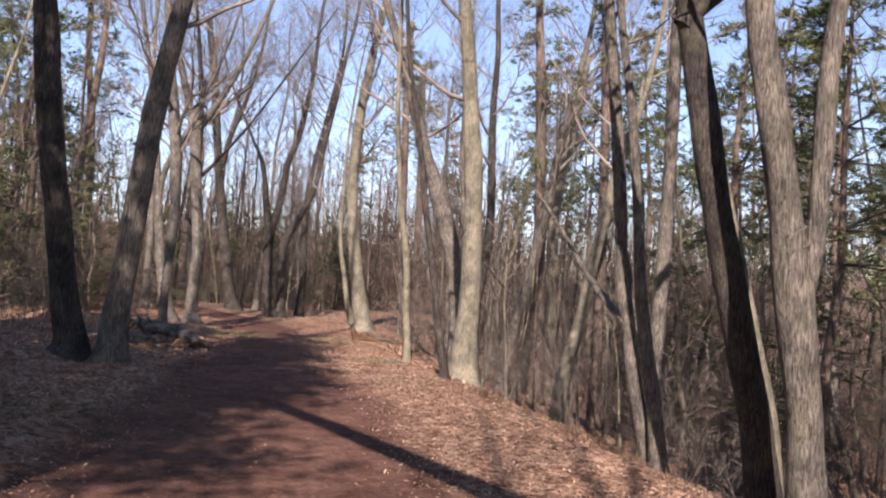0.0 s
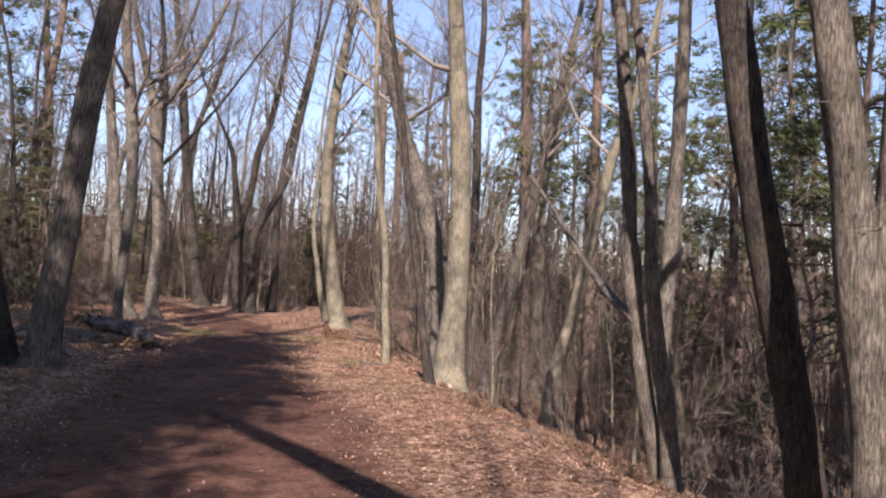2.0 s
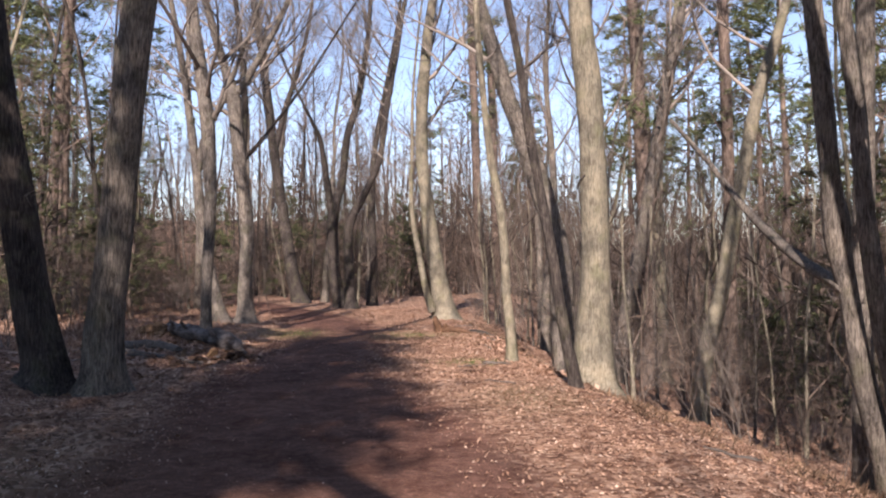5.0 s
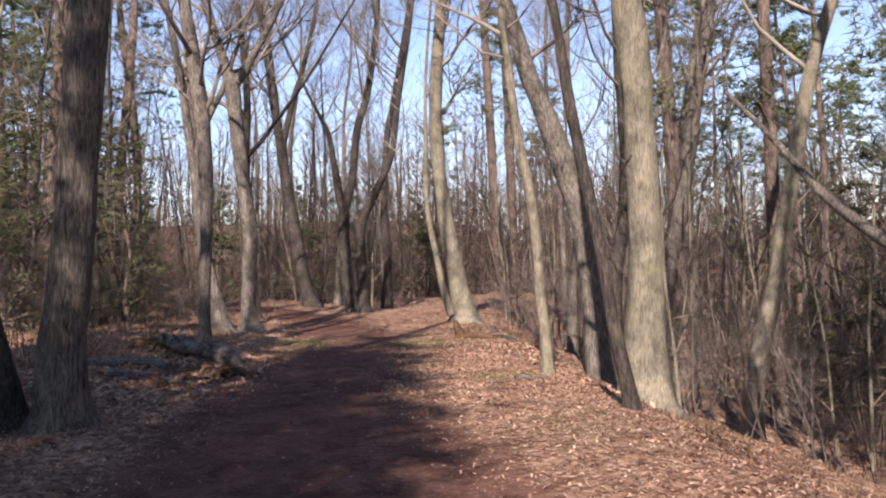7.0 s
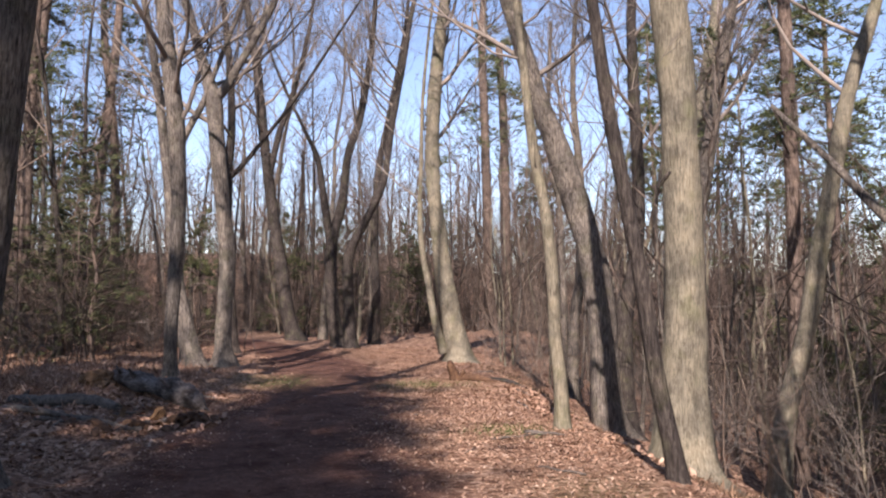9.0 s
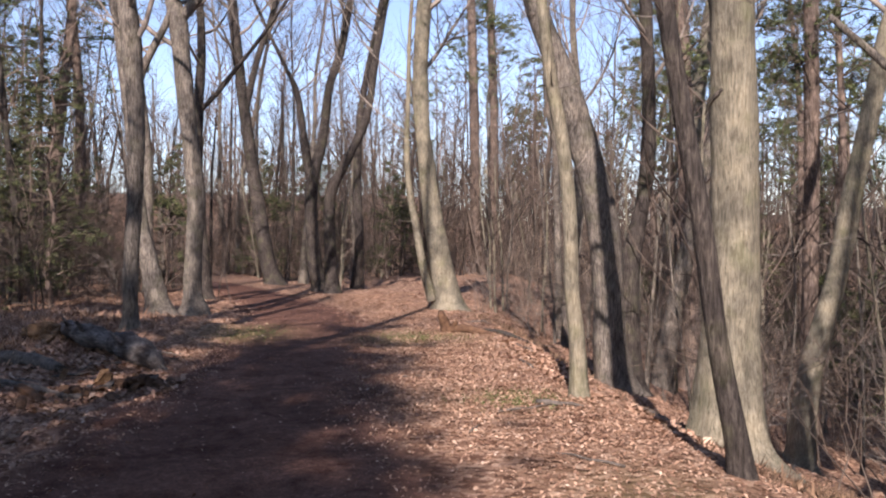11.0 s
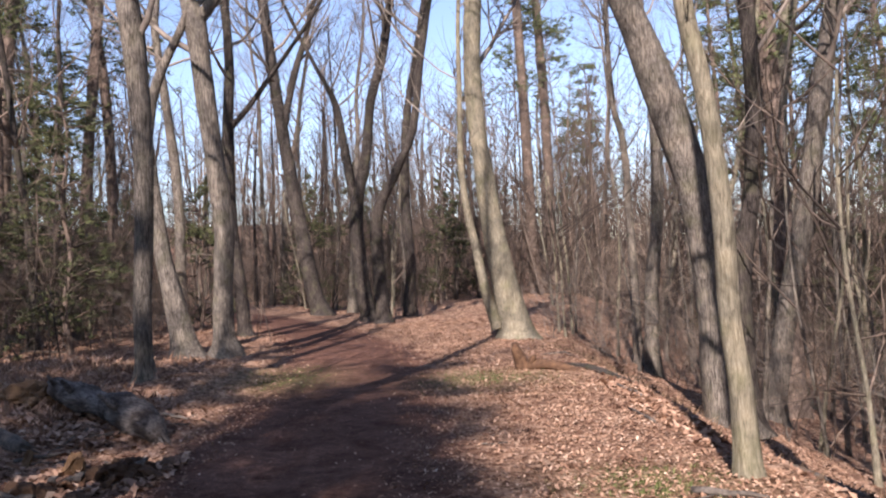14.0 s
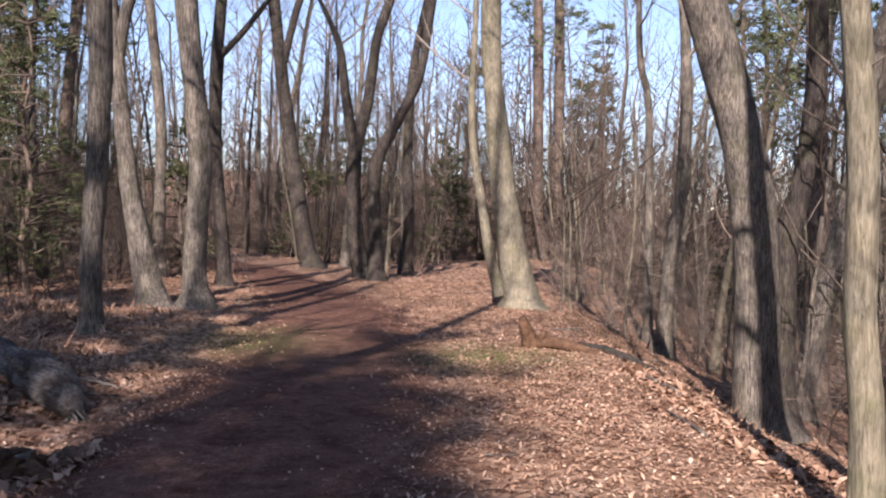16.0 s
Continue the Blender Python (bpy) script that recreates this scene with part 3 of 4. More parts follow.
hero("grey", "slim grey tree on the bank slope", (7.90, 18.21, -1.59), [
    [(0.0, 0.0, 0.0, 0.217), (-0.07, -0.06, 1.4, 0.179), (-0.09, -0.14, 2.93, 0.172), (-0.07, -0.25, 4.98, 0.166), (-0.06, -0.35, 6.89, 0.153), (-0.08, -0.44, 8.81, 0.14), (-0.11, -0.5, 10.08, 0.128)]])
# the shade on this trunk is carried by the dark bark colour
hero("dark", "dark leaning trunk on the bank", (6.60, 11.22, -1.00), [
    [(0.00, 0.00, 0.00, 0.300), (-0.18, -0.01, 0.66, 0.243), (-0.36, -0.01, 1.46, 0.236), (-0.69, -0.04, 2.82, 0.236), (-1.06, -0.06, 4.35, 0.223), (-1.29, -0.09, 5.55, 0.211), (-1.49, -0.10, 6.51, 0.199), (-1.58, -0.12, 7.00, 0.194)],
    [(-1.62, -0.10, 6.56, 0.179), (-1.46, -0.16, 6.81, 0.171), (-1.19, -0.21, 7.04, 0.150), (-0.82, -0.28, 7.36, 0.137), (-0.38, -0.39, 7.88, 0.123)]])
hero("grey", "thick grey tree forking into two trunks on the bank", (6.21, 9.60, -0.93), [
    [(0.00, 0.00, 0.00, 0.313), (-0.08, -0.01, 0.63, 0.230), (-0.19, -0.05, 1.53, 0.223), (-0.33, -0.07, 2.49, 0.257), (-0.46, -0.09, 3.32, 0.230), (-0.64, -0.12, 4.29, 0.202), (-0.84, -0.14, 5.32, 0.192), (-1.02, -0.16, 6.36, 0.174)],
    [(-0.29, -0.08, 2.64, 0.153), (-0.16, -0.15, 3.41, 0.139), (-0.13, -0.19, 4.19, 0.132), (-0.12, -0.23, 4.87, 0.139), (-0.11, -0.27, 5.65, 0.125), (-0.04, -0.33, 6.42, 0.118)]])
hero("pale", "thin pale tree behind a dark trunk", (7.53, 12.43, -1.06), [
    [(0.00, 0.00, 0.00, 0.134), (-0.24, -0.01, 0.97, 0.116), (-0.54, -0.02, 2.12, 0.113), (-0.83, -0.04, 3.28, 0.098), (-1.09, -0.05, 4.25, 0.085), (-1.37, -0.06, 5.40, 0.067), (-1.64, -0.08, 6.65, 0.054)]])
# unseen trunk, shaped to throw the diagonal shadow across the path
hero("dark", "unseen dark trunk leaning far out over the path, added for its shadow", (4.28, 1.00, -0.45), [
    [(0.0, 0.0, 0.0, 0.24), (-1.71, 0.0, 2.0, 0.19), (-3.43, 0.0, 4.0, 0.17), (-5.57, -0.02, 6.5, 0.15), (-7.29, 0.0, 8.5, 0.13), (-8.4, 0.1, 10.4, 0.10)]])
hero("pine", "dark slender pine beside the wood edge", (-11.80, 37.30, -0.20), [
    [(0.00, 0.00, 0.00, 0.248), (0.01, -0.14, 1.90, 0.190), (0.09, -0.33, 4.56, 0.181), (0.26, -0.59, 7.98, 0.171), (0.53, -0.91, 12.17, 0.161)]])
hero("pine", "dark pine with drooping green boughs", (-14.16, 42.00, -0.08), [
    [(0.0, 0.0, 0.0, 0.357), (0.12, -0.16, 3.27, 0.273), (0.4, -0.32, 6.65, 0.254), (0.68, -0.47, 9.47, 0.244), (0.93, -0.55, 11.16, 0.235)]])
hero("pine", "pale-trunked pine with green boughs", (-11.99, 43.02, -0.27), [
    [(0.0, 0.0, 0.0, 0.273), (0.21, -0.12, 2.37, 0.214), (0.54, -0.29, 5.88, 0.205), (0.9, -0.44, 8.8, 0.195), (1.27, -0.59, 11.72, 0.185)]])
hero("pine", "slender pine in the wood with green boughs", (-11.49, 45.05, -0.45), [
    [(0.0, 0.0, 0.0, 0.25), (0.09, -0.19, 3.85, 0.208), (0.15, -0.36, 7.39, 0.198), (-0.02, -0.51, 10.51, 0.188), (-0.25, -0.61, 12.59, 0.167)]])
hero("grey", "tree in the wood behind the path bend", (-7.01, 37.99, -0.07), [
    [(0.0, 0.0, 0.0, 0.21), (0.02, -0.09, 1.77, 0.17), (0.07, -0.2, 4.2, 0.154), (-0.13, -0.32, 6.62, 0.137), (-0.35, -0.43, 8.88, 0.121), (-0.27, -0.48, 9.84, 0.105)]])
hero("pine", "dark pine trunk deep in the wood", (-15.27, 40.55, -0.47), [
    [(0.0, 0.0, 0.0, 0.365), (0.01, -0.06, 3.9, 0.292), (-0.03, -0.12, 7.55, 0.268), (-0.08, -0.21, 13.64, 0.243)]])
hero("pale", "light trunk rising behind the tall pale tree", (11.80, 39.94, -3.73), [
    [(0.0, 0.0, 0.0, 0.337), (-0.09, -0.11, 4.49, 0.292), (-0.23, -0.17, 7.19, 0.303), (-0.21, -0.25, 10.11, 0.314), (0.23, -0.34, 12.79, 0.292), (0.72, -0.44, 15.69, 0.247)]])
hero("grey", "forked grey tree in the wood by the ravine", (5.87, 34.99, -1.07), [
    [(0.0, 0.0, 0.0, 0.213), (0.05, -0.1, 1.99, 0.185), (0.25, -0.18, 3.55, 0.171), (0.31, -0.27, 5.26, 0.157), (0.23, -0.35, 7.1, 0.128), (0.07, -0.44, 8.81, 0.1)]])
hero("grey", "twisted slender tree above the ravine", (6.29, 38.00, -1.45), [
    [(0.0, 0.0, 0.0, 0.162), (-0.05, -0.11, 2.27, 0.138), (-0.12, -0.22, 4.55, 0.122), (-0.21, -0.32, 6.49, 0.106), (-0.47, -0.37, 7.62, 0.097), (-0.56, -0.46, 9.41, 0.081), (-0.54, -0.55, 11.35, 0.073)]])



def scar(tree, middle, r, low, high, span, tilt):
    """A raised arched collar on the bark where a limb once grew."""
    w, pts = Wood(), []
    for n in range(13):
        a = -math.pi / 2 + radians(tilt) + radians(span) * (n / 12 - 0.5)
        f = 4 * (n / 12) * (1 - n / 12)
        pts.append((middle[0] + r * math.cos(a), middle[1] + r * math.sin(a), low + (high - low) * f))
    w.tube(pts, [0.008 + 0.026 * math.sin(math.pi * n / 12) for n in range(13)], 6)
    w.ob("branch_scar", BARK["dark"], tree)


scar(pale_tree, (-0.04, 0.0), 0.225, 3.28, 3.5, 150, -10)
scar(pale_tree, (-0.12, 0.0), 0.215, 4.75, 4.98, 140, 25)

# ---- the wood round about: templates, then copies ----
def bare_template(seed, tall, r0, kind, counts, limbs_n=13):
    rng = random.Random(seed)
    root = tagged(new("bare_tree"), "leafless tree in the wood", "tree", "trees of the wood")
    trunk, limbs = Wood(), Wood()
    pts, p, way, r = [], Vector((0, 0, -0.3)), Vector((rng.uniform(-0.1, 0.1), rng.uniform(-0.1, 0.1), 1)), r0
    while p.z < tall:
        pts.append((*p, r if len(pts) else r * 1.4))
        way = (way + 0.13 * Vector((rng.uniform(-1, 1), rng.uniform(-1, 1), 0.9))).normalized()
        p, r = p + way * 1.5, r * 0.885
    line = eased(pts, 2)
    trunk.tube([q[:3] for q in line], [q[3] for q in line], 8, rng, 0.12, foot=0.3)
    for k in range(limbs_n):
        h = tall * (0.28 + 0.7 * (k + rng.random()) / limbs_n)
        q = line[min(int(h / tall * len(line)), len(line) - 1)]
        a = rng.uniform(0, 6.283)
        limbs.grow(q[:3], (math.cos(a), math.sin(a), rng.uniform(0.4, 1.1)), rng.uniform(2.0, 4.6), max(q[3] * 0.42, 0.02), 0, rng, counts, (5, 3, 3, 3))
    for k in range(8):
        q = line[rng.randrange(2, len(line) // 2)]
        a = rng.uniform(0, 6.283)
        limbs.grow(q[:3], (math.cos(a), math.sin(a), 0.1), rng.uniform(0.6, 1.8), 0.013, 2, rng, (0, 0, 3), rise=0.02)
    trunk.ob("trunk", BARK[kind], root)
    tagged(limbs.ob("branchwork", FARWOOD, root), kind="stuff")
    return root


def pine_template(seed, tall, r0, young=False):
    rng = random.Random(seed)
    word = "young green hemlock in the understorey" if young else "tall pine with a green crown in the wood"
    root = tagged(new("hemlock_tree" if young else "pine_tree"), word, "tree", "evergreens of the wood")
    trunk, limbs, crown = Wood(), Wood(), Wood()
    pts = [(0.1 * math.sin(k), 0.1 * math.cos(1.7 * k), -0.3 + k * tall / 9, r0 * (1 - 0.09 * k)) for k in range(10)]
    line = eased(pts, 2)
    trunk.tube([q[:3] for q in line], [q[3] for q in line], 8, rng, 0.1)

    def along(h):
        return Vector(line[int(np.clip(h / tall * len(line), 0, len(line) - 1))][:3])

    if young:
        needles(crown, limbs, tall * 0.1, tall, along, rng, 0.22, tall * 0.27, 40, 12, 8)
    else:
        needles(crown, limbs, tall * 0.45, tall, along, rng, 0.31, 2.8, 44, 12, 16)
        for _ in range(84):
            a = rng.uniform(0, 6.283)
            limbs.grow(along(rng.uniform(1.0, tall * 0.66)), (math.cos(a), math.sin(a), rng.uniform(-0.2, 0.12)), rng.uniform(0.8, 2.9), 0.013, 2, rng, (0, 0, 5), rise=-0.02)
    trunk.ob("trunk", BARK["pine"], root)
    tagged(limbs.ob("branchwork", FARWOOD, root), kind="stuff")
    tagged(crown.ob("crown", HEMLOCK if young else NEEDLE, root, "sprays of green needles", False), kind="stuff")
    return root


TEMPLATES = [
    bare_template(11, 17, 0.17, "grey", (6, 5), 13),
    bare_template(12, 15, 0.12, "dark", (6, 5), 12),
    bare_template(13, 19, 0.21, "grey", (7, 5), 14),
    bare_template(14, 12, 0.085, "grey", (5, 5), 11),
    bare_template(15, 14, 0.11, "pale", (6, 5), 12),
    bare_template(16, 9, 0.055, "dark", (5, 4), 10),
]
POLES = [bare_template(17, 7, 0.04, "pale", (3, 3), 6), bare_template(18, 8, 0.05, "grey", (3, 3), 6), bare_template(19, 6, 0.034, "grey", (3, 3), 5)]
PINES = [pine_template(21, 18, 0.2), pine_template(22, 16, 0.17), pine_template(23, 20, 0.22)]
YOUNG = [pine_template(31, 5.5, 0.07, True), pine_template(32, 4.0, 0.05, True), pine_template(33, 7.0, 0.09, True)]


def stand(ob, x, y, rng, first=False):
    m = pose(x, y, ground_z(x, y), rng.uniform(-3, 3), rng.uniform(-3, 3), rng.uniform(0, 360))
    if first:
        ob.matrix_basis = m
        return ob
    ob = copy_thing(ob, m)
    ob.scale = [rng.uniform(0.85, 1.15)] * 3
    return ob


def free(x, y, gap):
    if min(math.hypot(x - a, y - b) for a, b in HERO_SPOTS + PLACED) < gap:
        return False
    if -6 < y < 70 and abs(x - float(centre(y))) < 3.2:
        return False
    return not (-8 < x < 10 and -6 < y < 24) and not (-8 < x < 3.5 and y < 34)


PLACED = []
rng = random.Random(5)
used = set()


def plant(pool, count, xr, yr, gap):
    made = tries = 0
    while made < count and tries < 4000:
        tries += 1
        x, y = rng.uniform(*xr), rng.uniform(*yr)
        if not free(x, y, gap):
            continue
        ob = pool[rng.randrange(len(pool))]
        stand(ob, x, y, rng, ob.name not in used)
        used.add(ob.name)
        PLACED.append((x, y))
        made += 1


def plant_at(pool, spots):
    for x, y, *size in spots:
        ob = pool[rng.randrange(len(pool))]
        made = stand(ob, x, y, rng, ob.name not in used)
        if size:
            made.scale = size * 3
        used.add(ob.name)
        PLACED.append((x, y))


plant(TEMPLATES, 24, (-22, 0), (36, 64), 1.9)
plant(TEMPLATES, 20, (-30, 40), (62, 100), 2.4)
plant(TEMPLATES[1:], 26, (7, 30), (30, 64), 1.9)
plant(TEMPLATES, 16, (-24, -8.5), (20, 42), 1.9)
plant(TEMPLATES, 12, (12, 26), (10, 30), 2.0)
plant(POLES, 60, (4.2, 17), (22, 48), 0.7)
plant(POLES, 24, (-16, 1), (36, 58), 0.8)
plant(PINES, 8, (-30, -13), (34, 70), 2.8)
plant(PINES, 9, (14, 34), (24, 66), 3.0)
plant(PINES, 4, (4, 14), (64, 95), 3.0)
plant(PINES, 4, (-26, -9), (30, 56), 2.2)
plant(PINES, 6, (10, 27), (24, 52), 2.2)
plant_at(PINES, [(22, 40), (26, 46), (12.2, 18.6), (15.2, 23.0), (17.4, 19.5), (13.4, 25.6)])
plant(YOUNG, 7, (-18, -9.5), (31, 48), 1.8)
plant(YOUNG, 16, (10, 24), (20, 52), 1.6)
plant(YOUNG, 4, (-5, 2), (54, 68), 1.4)
plant_at(YOUNG[0:1], [(-9.2, 33.6), (-10.8, 30.4, 1.1), (-6.6, 38.6, 0.9), (-14.0, 37.0, 1.2), (0.9, 53.5, 1.1), (-5.4, 55.0, 1.2)])
plant_at(YOUNG[2:3], [(-7.9, 32.2, 0.85), (-9.9, 36.0, 1.0), (-12.6, 33.5, 1.1), (-2.6, 52.5, 1.0), (13.6, 21.4, 1.3), (12.4, 27.6, 1.2)])


# ---- unseen trees added behind and beside the walker, to shade path and ravine ----
rng = random.Random(6)
plant_at(TEMPLATES[4:5], [(-2.0, -5.2), (-5.7, -7.5), (-4.1, -12.5), (-7.9, -9.5), (9.2, -3.5), (-2.7, -10.2), (-5.9, 6.6)])
plant_at(TEMPLATES[2:3], [(-6.4, -13.5), (-8.4, -4.2), (6.6, -11), (-10.4, 16.5)])
plant_at(TEMPLATES[0:1], [(-1.1, -9.2), (0.8, -12.5), (-9.0, 9.2), (-7.6, 2.2), (-8.6, 8.2), (-8.0, 13.2), (8.7, 4.2)])
plant_at(PINES[0:1], [(-4.9, -2.6), (-8.2, -0.6)])
plant_at(PINES[1:2], [(-5.9, 0.2), (-7.0, -3.8), (-4.7, 0.6), (-8.1, 4.2), (-6.2, 8.6, 0.75), (-3.9, -2.2, 0.8)])
plant_at(PINES[2:3], [(-5.7, -6.3), (-7.7, -7.4), (-6.3, -9.6), (-9.6, -1.8), (-10.4, 3.6), (-5.0, -5.0, 0.8), (8.8, 6.4), (10.6, 8.4)])


# dense evergreen kept out of view, added only to shade path and ravine
def shade_hemlock_template():
    r = random.Random(41)
    root = tagged(new("hemlock_tree"), "unseen tall dense hemlock added for its shade", "tree", "hemlocks by the path")
    trunk, limbs, crown = Wood(), Wood(), Wood()
    trunk.tube([(0, 0, -0.3), (0.05, 0, 6), (0, 0.05, 15)], [0.2, 0.14, 0.02], 8)
    needles(crown, limbs, 2.6, 15, lambda h: Vector((0, 0, h)), r, 0.55, 2.8, 84, 15, 12)
    trunk.ob("trunk", BARK["pine"], root)
    tagged(limbs.ob("branchwork", FARWOOD, root), kind="stuff")
    tagged(crown.ob("crown", NEEDLE, root, "sprays of green needles", False), kind="stuff")
    return root


plant_at([shade_hemlock_template()], [(-8.6, -3.5), (-9.9, 1.6), (-10.2, 6.8), (-9.4, 10.2, 0.8), (6.4, -5.0), (12.0, 7.0), (14.2, 11.0), (9.5, -9), (-8.5, -12), (8.9, 4.6, 0.9), (11.0, 2.6), (7.6, -1.2, 0.9)])


# ---- undergrowth ----
def thicket():
    """Bare saplings and whippy stems of the understorey: painted pale as sunlit along the open bank, darker as shaded
    elsewhere.
    """
    r = random.Random(8)
    pale, deep = Wood(), Wood()
    made = 0
    while made < 3700:
        pick = r.random()
        if pick < 0.46:
            x, y = r.uniform(4, 28), r.uniform(14, 64)
        elif pick < 0.88:
            x, y = r.uniform(-26, 6), r.uniform(34, 74)
        else:
            x, y = r.uniform(-22, -7), r.uniform(22, 42)
        if abs(x - float(centre(y))) < 2.6 or (x > 0 and x < float(brink(y)) + (2.4 if y < 34 else 1.4)):
            continue
        if 2 < x < 9 and 26 < y < 46 and r.random() < 0.45:
            continue
        if x > 0 and r.random() > 0.12 + 0.88 * min(max((y - 18) / 26, (x - 5.5) / 6, 0), 1):
            continue
        made += 1
        tall = r.uniform(0.7, 3.4) if r.random() < 0.86 else r.uniform(3, 6)
        p = Vector((x, y, ground_z(x, y) - 0.1))
        lean = Vector((r.uniform(-0.45, 0.45), r.uniform(-0.45, 0.45), 1))
        # sun and shade put in by colour: paler open bank, darker elsewhere
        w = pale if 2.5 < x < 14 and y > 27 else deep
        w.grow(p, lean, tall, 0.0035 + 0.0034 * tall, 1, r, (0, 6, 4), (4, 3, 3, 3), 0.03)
    tagged(pale.ob("undergrowth", SUNLIT_BRUSH), "dense bare brush and saplings under the trees, coloured as sunlit", "undergrowth", kind="stuff")
    tagged(deep.ob("shaded_undergrowth", FARWOOD), "dark bare brush and saplings deep in the wood, coloured as shaded", "undergrowth", kind="stuff")


thicket()


def far_wood():
    """The wood that closes the distance on all sides: stems and their twiggy tops."""
    r = random.Random(9)
    w = Wood()
    for k in range(5000):
        a, d = (r.uniform(-0.95, 0.95) if k % 8 else r.uniform(0, 6.283)), 46 + 85 * r.random() ** 1.5
        x, y = d * math.sin(a), 12 + d * math.cos(a)
        if abs(x - float(centre(y))) < 2.6 and y < 75:
            continue
        z = ground_z(x, y) - 0.3
        if k % 6:
            # a bush: shoots fanning from the ground and along short stems
            tall = r.uniform(2.5, 8.0) + (2.6 if x > 6 else 0.6)
            for _ in range(15):
                b, h = r.uniform(0, 6.283), r.uniform(0, 0.8) * tall
                q = (x + 0.3 * h * math.cos(b), y + 0.3 * h * math.sin(b), z + h)
                w.grow(q, (math.cos(b), math.sin(b), r.uniform(-0.1, 1.5)), r.uniform(0.2, 0.45) * tall, 0.024, 3, r, (), (3, 3, 3, 3), 0.06)
            continue
        tall, t = r.uniform(8, 16), r.uniform(0.06, 0.15)
        lean = Vector((r.uniform(-1.4, 1.4), r.uniform(-1.4, 1.4), 0))
        foot, tip = Vector((x, y, z)), Vector((x, y, z + tall)) + lean
        w.tube([foot, foot.lerp(tip, 0.5) + 0.3 * Vector((r.uniform(-1, 1), r.uniform(-1, 1), 0)), tip], [t, t * 0.7, 0.02], 3, cap=False)
        for _ in range(34):
            h, b = 0.25 + 0.75 * r.random() ** 0.7, r.uniform(0, 6.283)
            w.grow(foot.lerp(tip, h), (math.cos(b), math.sin(b), r.uniform(0.3, 1.3)), r.uniform(1.2, 3.4), 0.024, 3, r, (), (3, 3, 3, 3))
    return tagged(w.ob("far_wood", FARWOOD), "bare woodland closing the distance", "woods", kind="stuff")


far_wood()


# ---- leaf litter ----
def litter(count, xr, yr, seed, size=(0.035, 0.075), keep=None):
    r = np.random.default_rng(seed)
    x, y = r.uniform(*xr, count), r.uniform(*yr, count)
    ok = np.ones(count, bool) if keep is None else keep(x, y, r)
    x, y = x[ok], y[ok]
    n = len(x)
    z = height(x, y) + 0.012
    s = r.uniform(*size, n)
    a = r.uniform(0, 6.283, n)
    tilt, curl = r.normal(0, 0.35, n), r.uniform(0.1, 0.55, n)
    u = np.stack([np.cos(a), np.sin(a), tilt], -1)
    v = np.stack([-np.sin(a), np.cos(a), r.normal(0, 0.3, n)], -1)
    c = np.stack([x, y, z], -1)
    up = np.array([0, 0, 1.0])
    lift = (np.abs(tilt) * s)[:, None] * up * 0.6
    quad = [c - u * s[:, None] + lift, c + v * s[:, None] * 0.55 + lift + up * (curl * s)[:, None] * 0.8, c + u * s[:, None] + lift, c - v * s[:, None] * 0.55 + lift + up * (curl * s)[:, None] * 0.8]
    verts = np.stack(quad, 1).reshape(-1, 3)
    base = 4 * np.arange(n)[:, None]
    faces = np.concatenate([base + [0, 1, 2], base + [0, 2, 3]], 0)
    return verts.tolist(), faces.tolist()


def off_path(x, y, r):
    d = np.abs(x - middle(y)) - half(y)
    return r.random(len(x)) < np.clip((d + 0.7) / 1.5, 0.014, 1.0)


for seed, (count, xr, yr, size) in enumerate(((190000, (-6.5, 5.5), (4, 25), (0.008, 0.022)), (150000, (-9, 6.5), (17, 40), (0.011, 0.027)), (1500, (-6.0, -2.4), (17.5, 24), (0.03, 0.065)))):
    v, f = litter(count, xr, yr, 40 + seed, size, off_path)
    tagged(mesh_object("leaf_litter", v, f, LEAF, smooth_shade=False), "dry brown and copper leaves strewn over the ground", "leaves", kind="stuff")


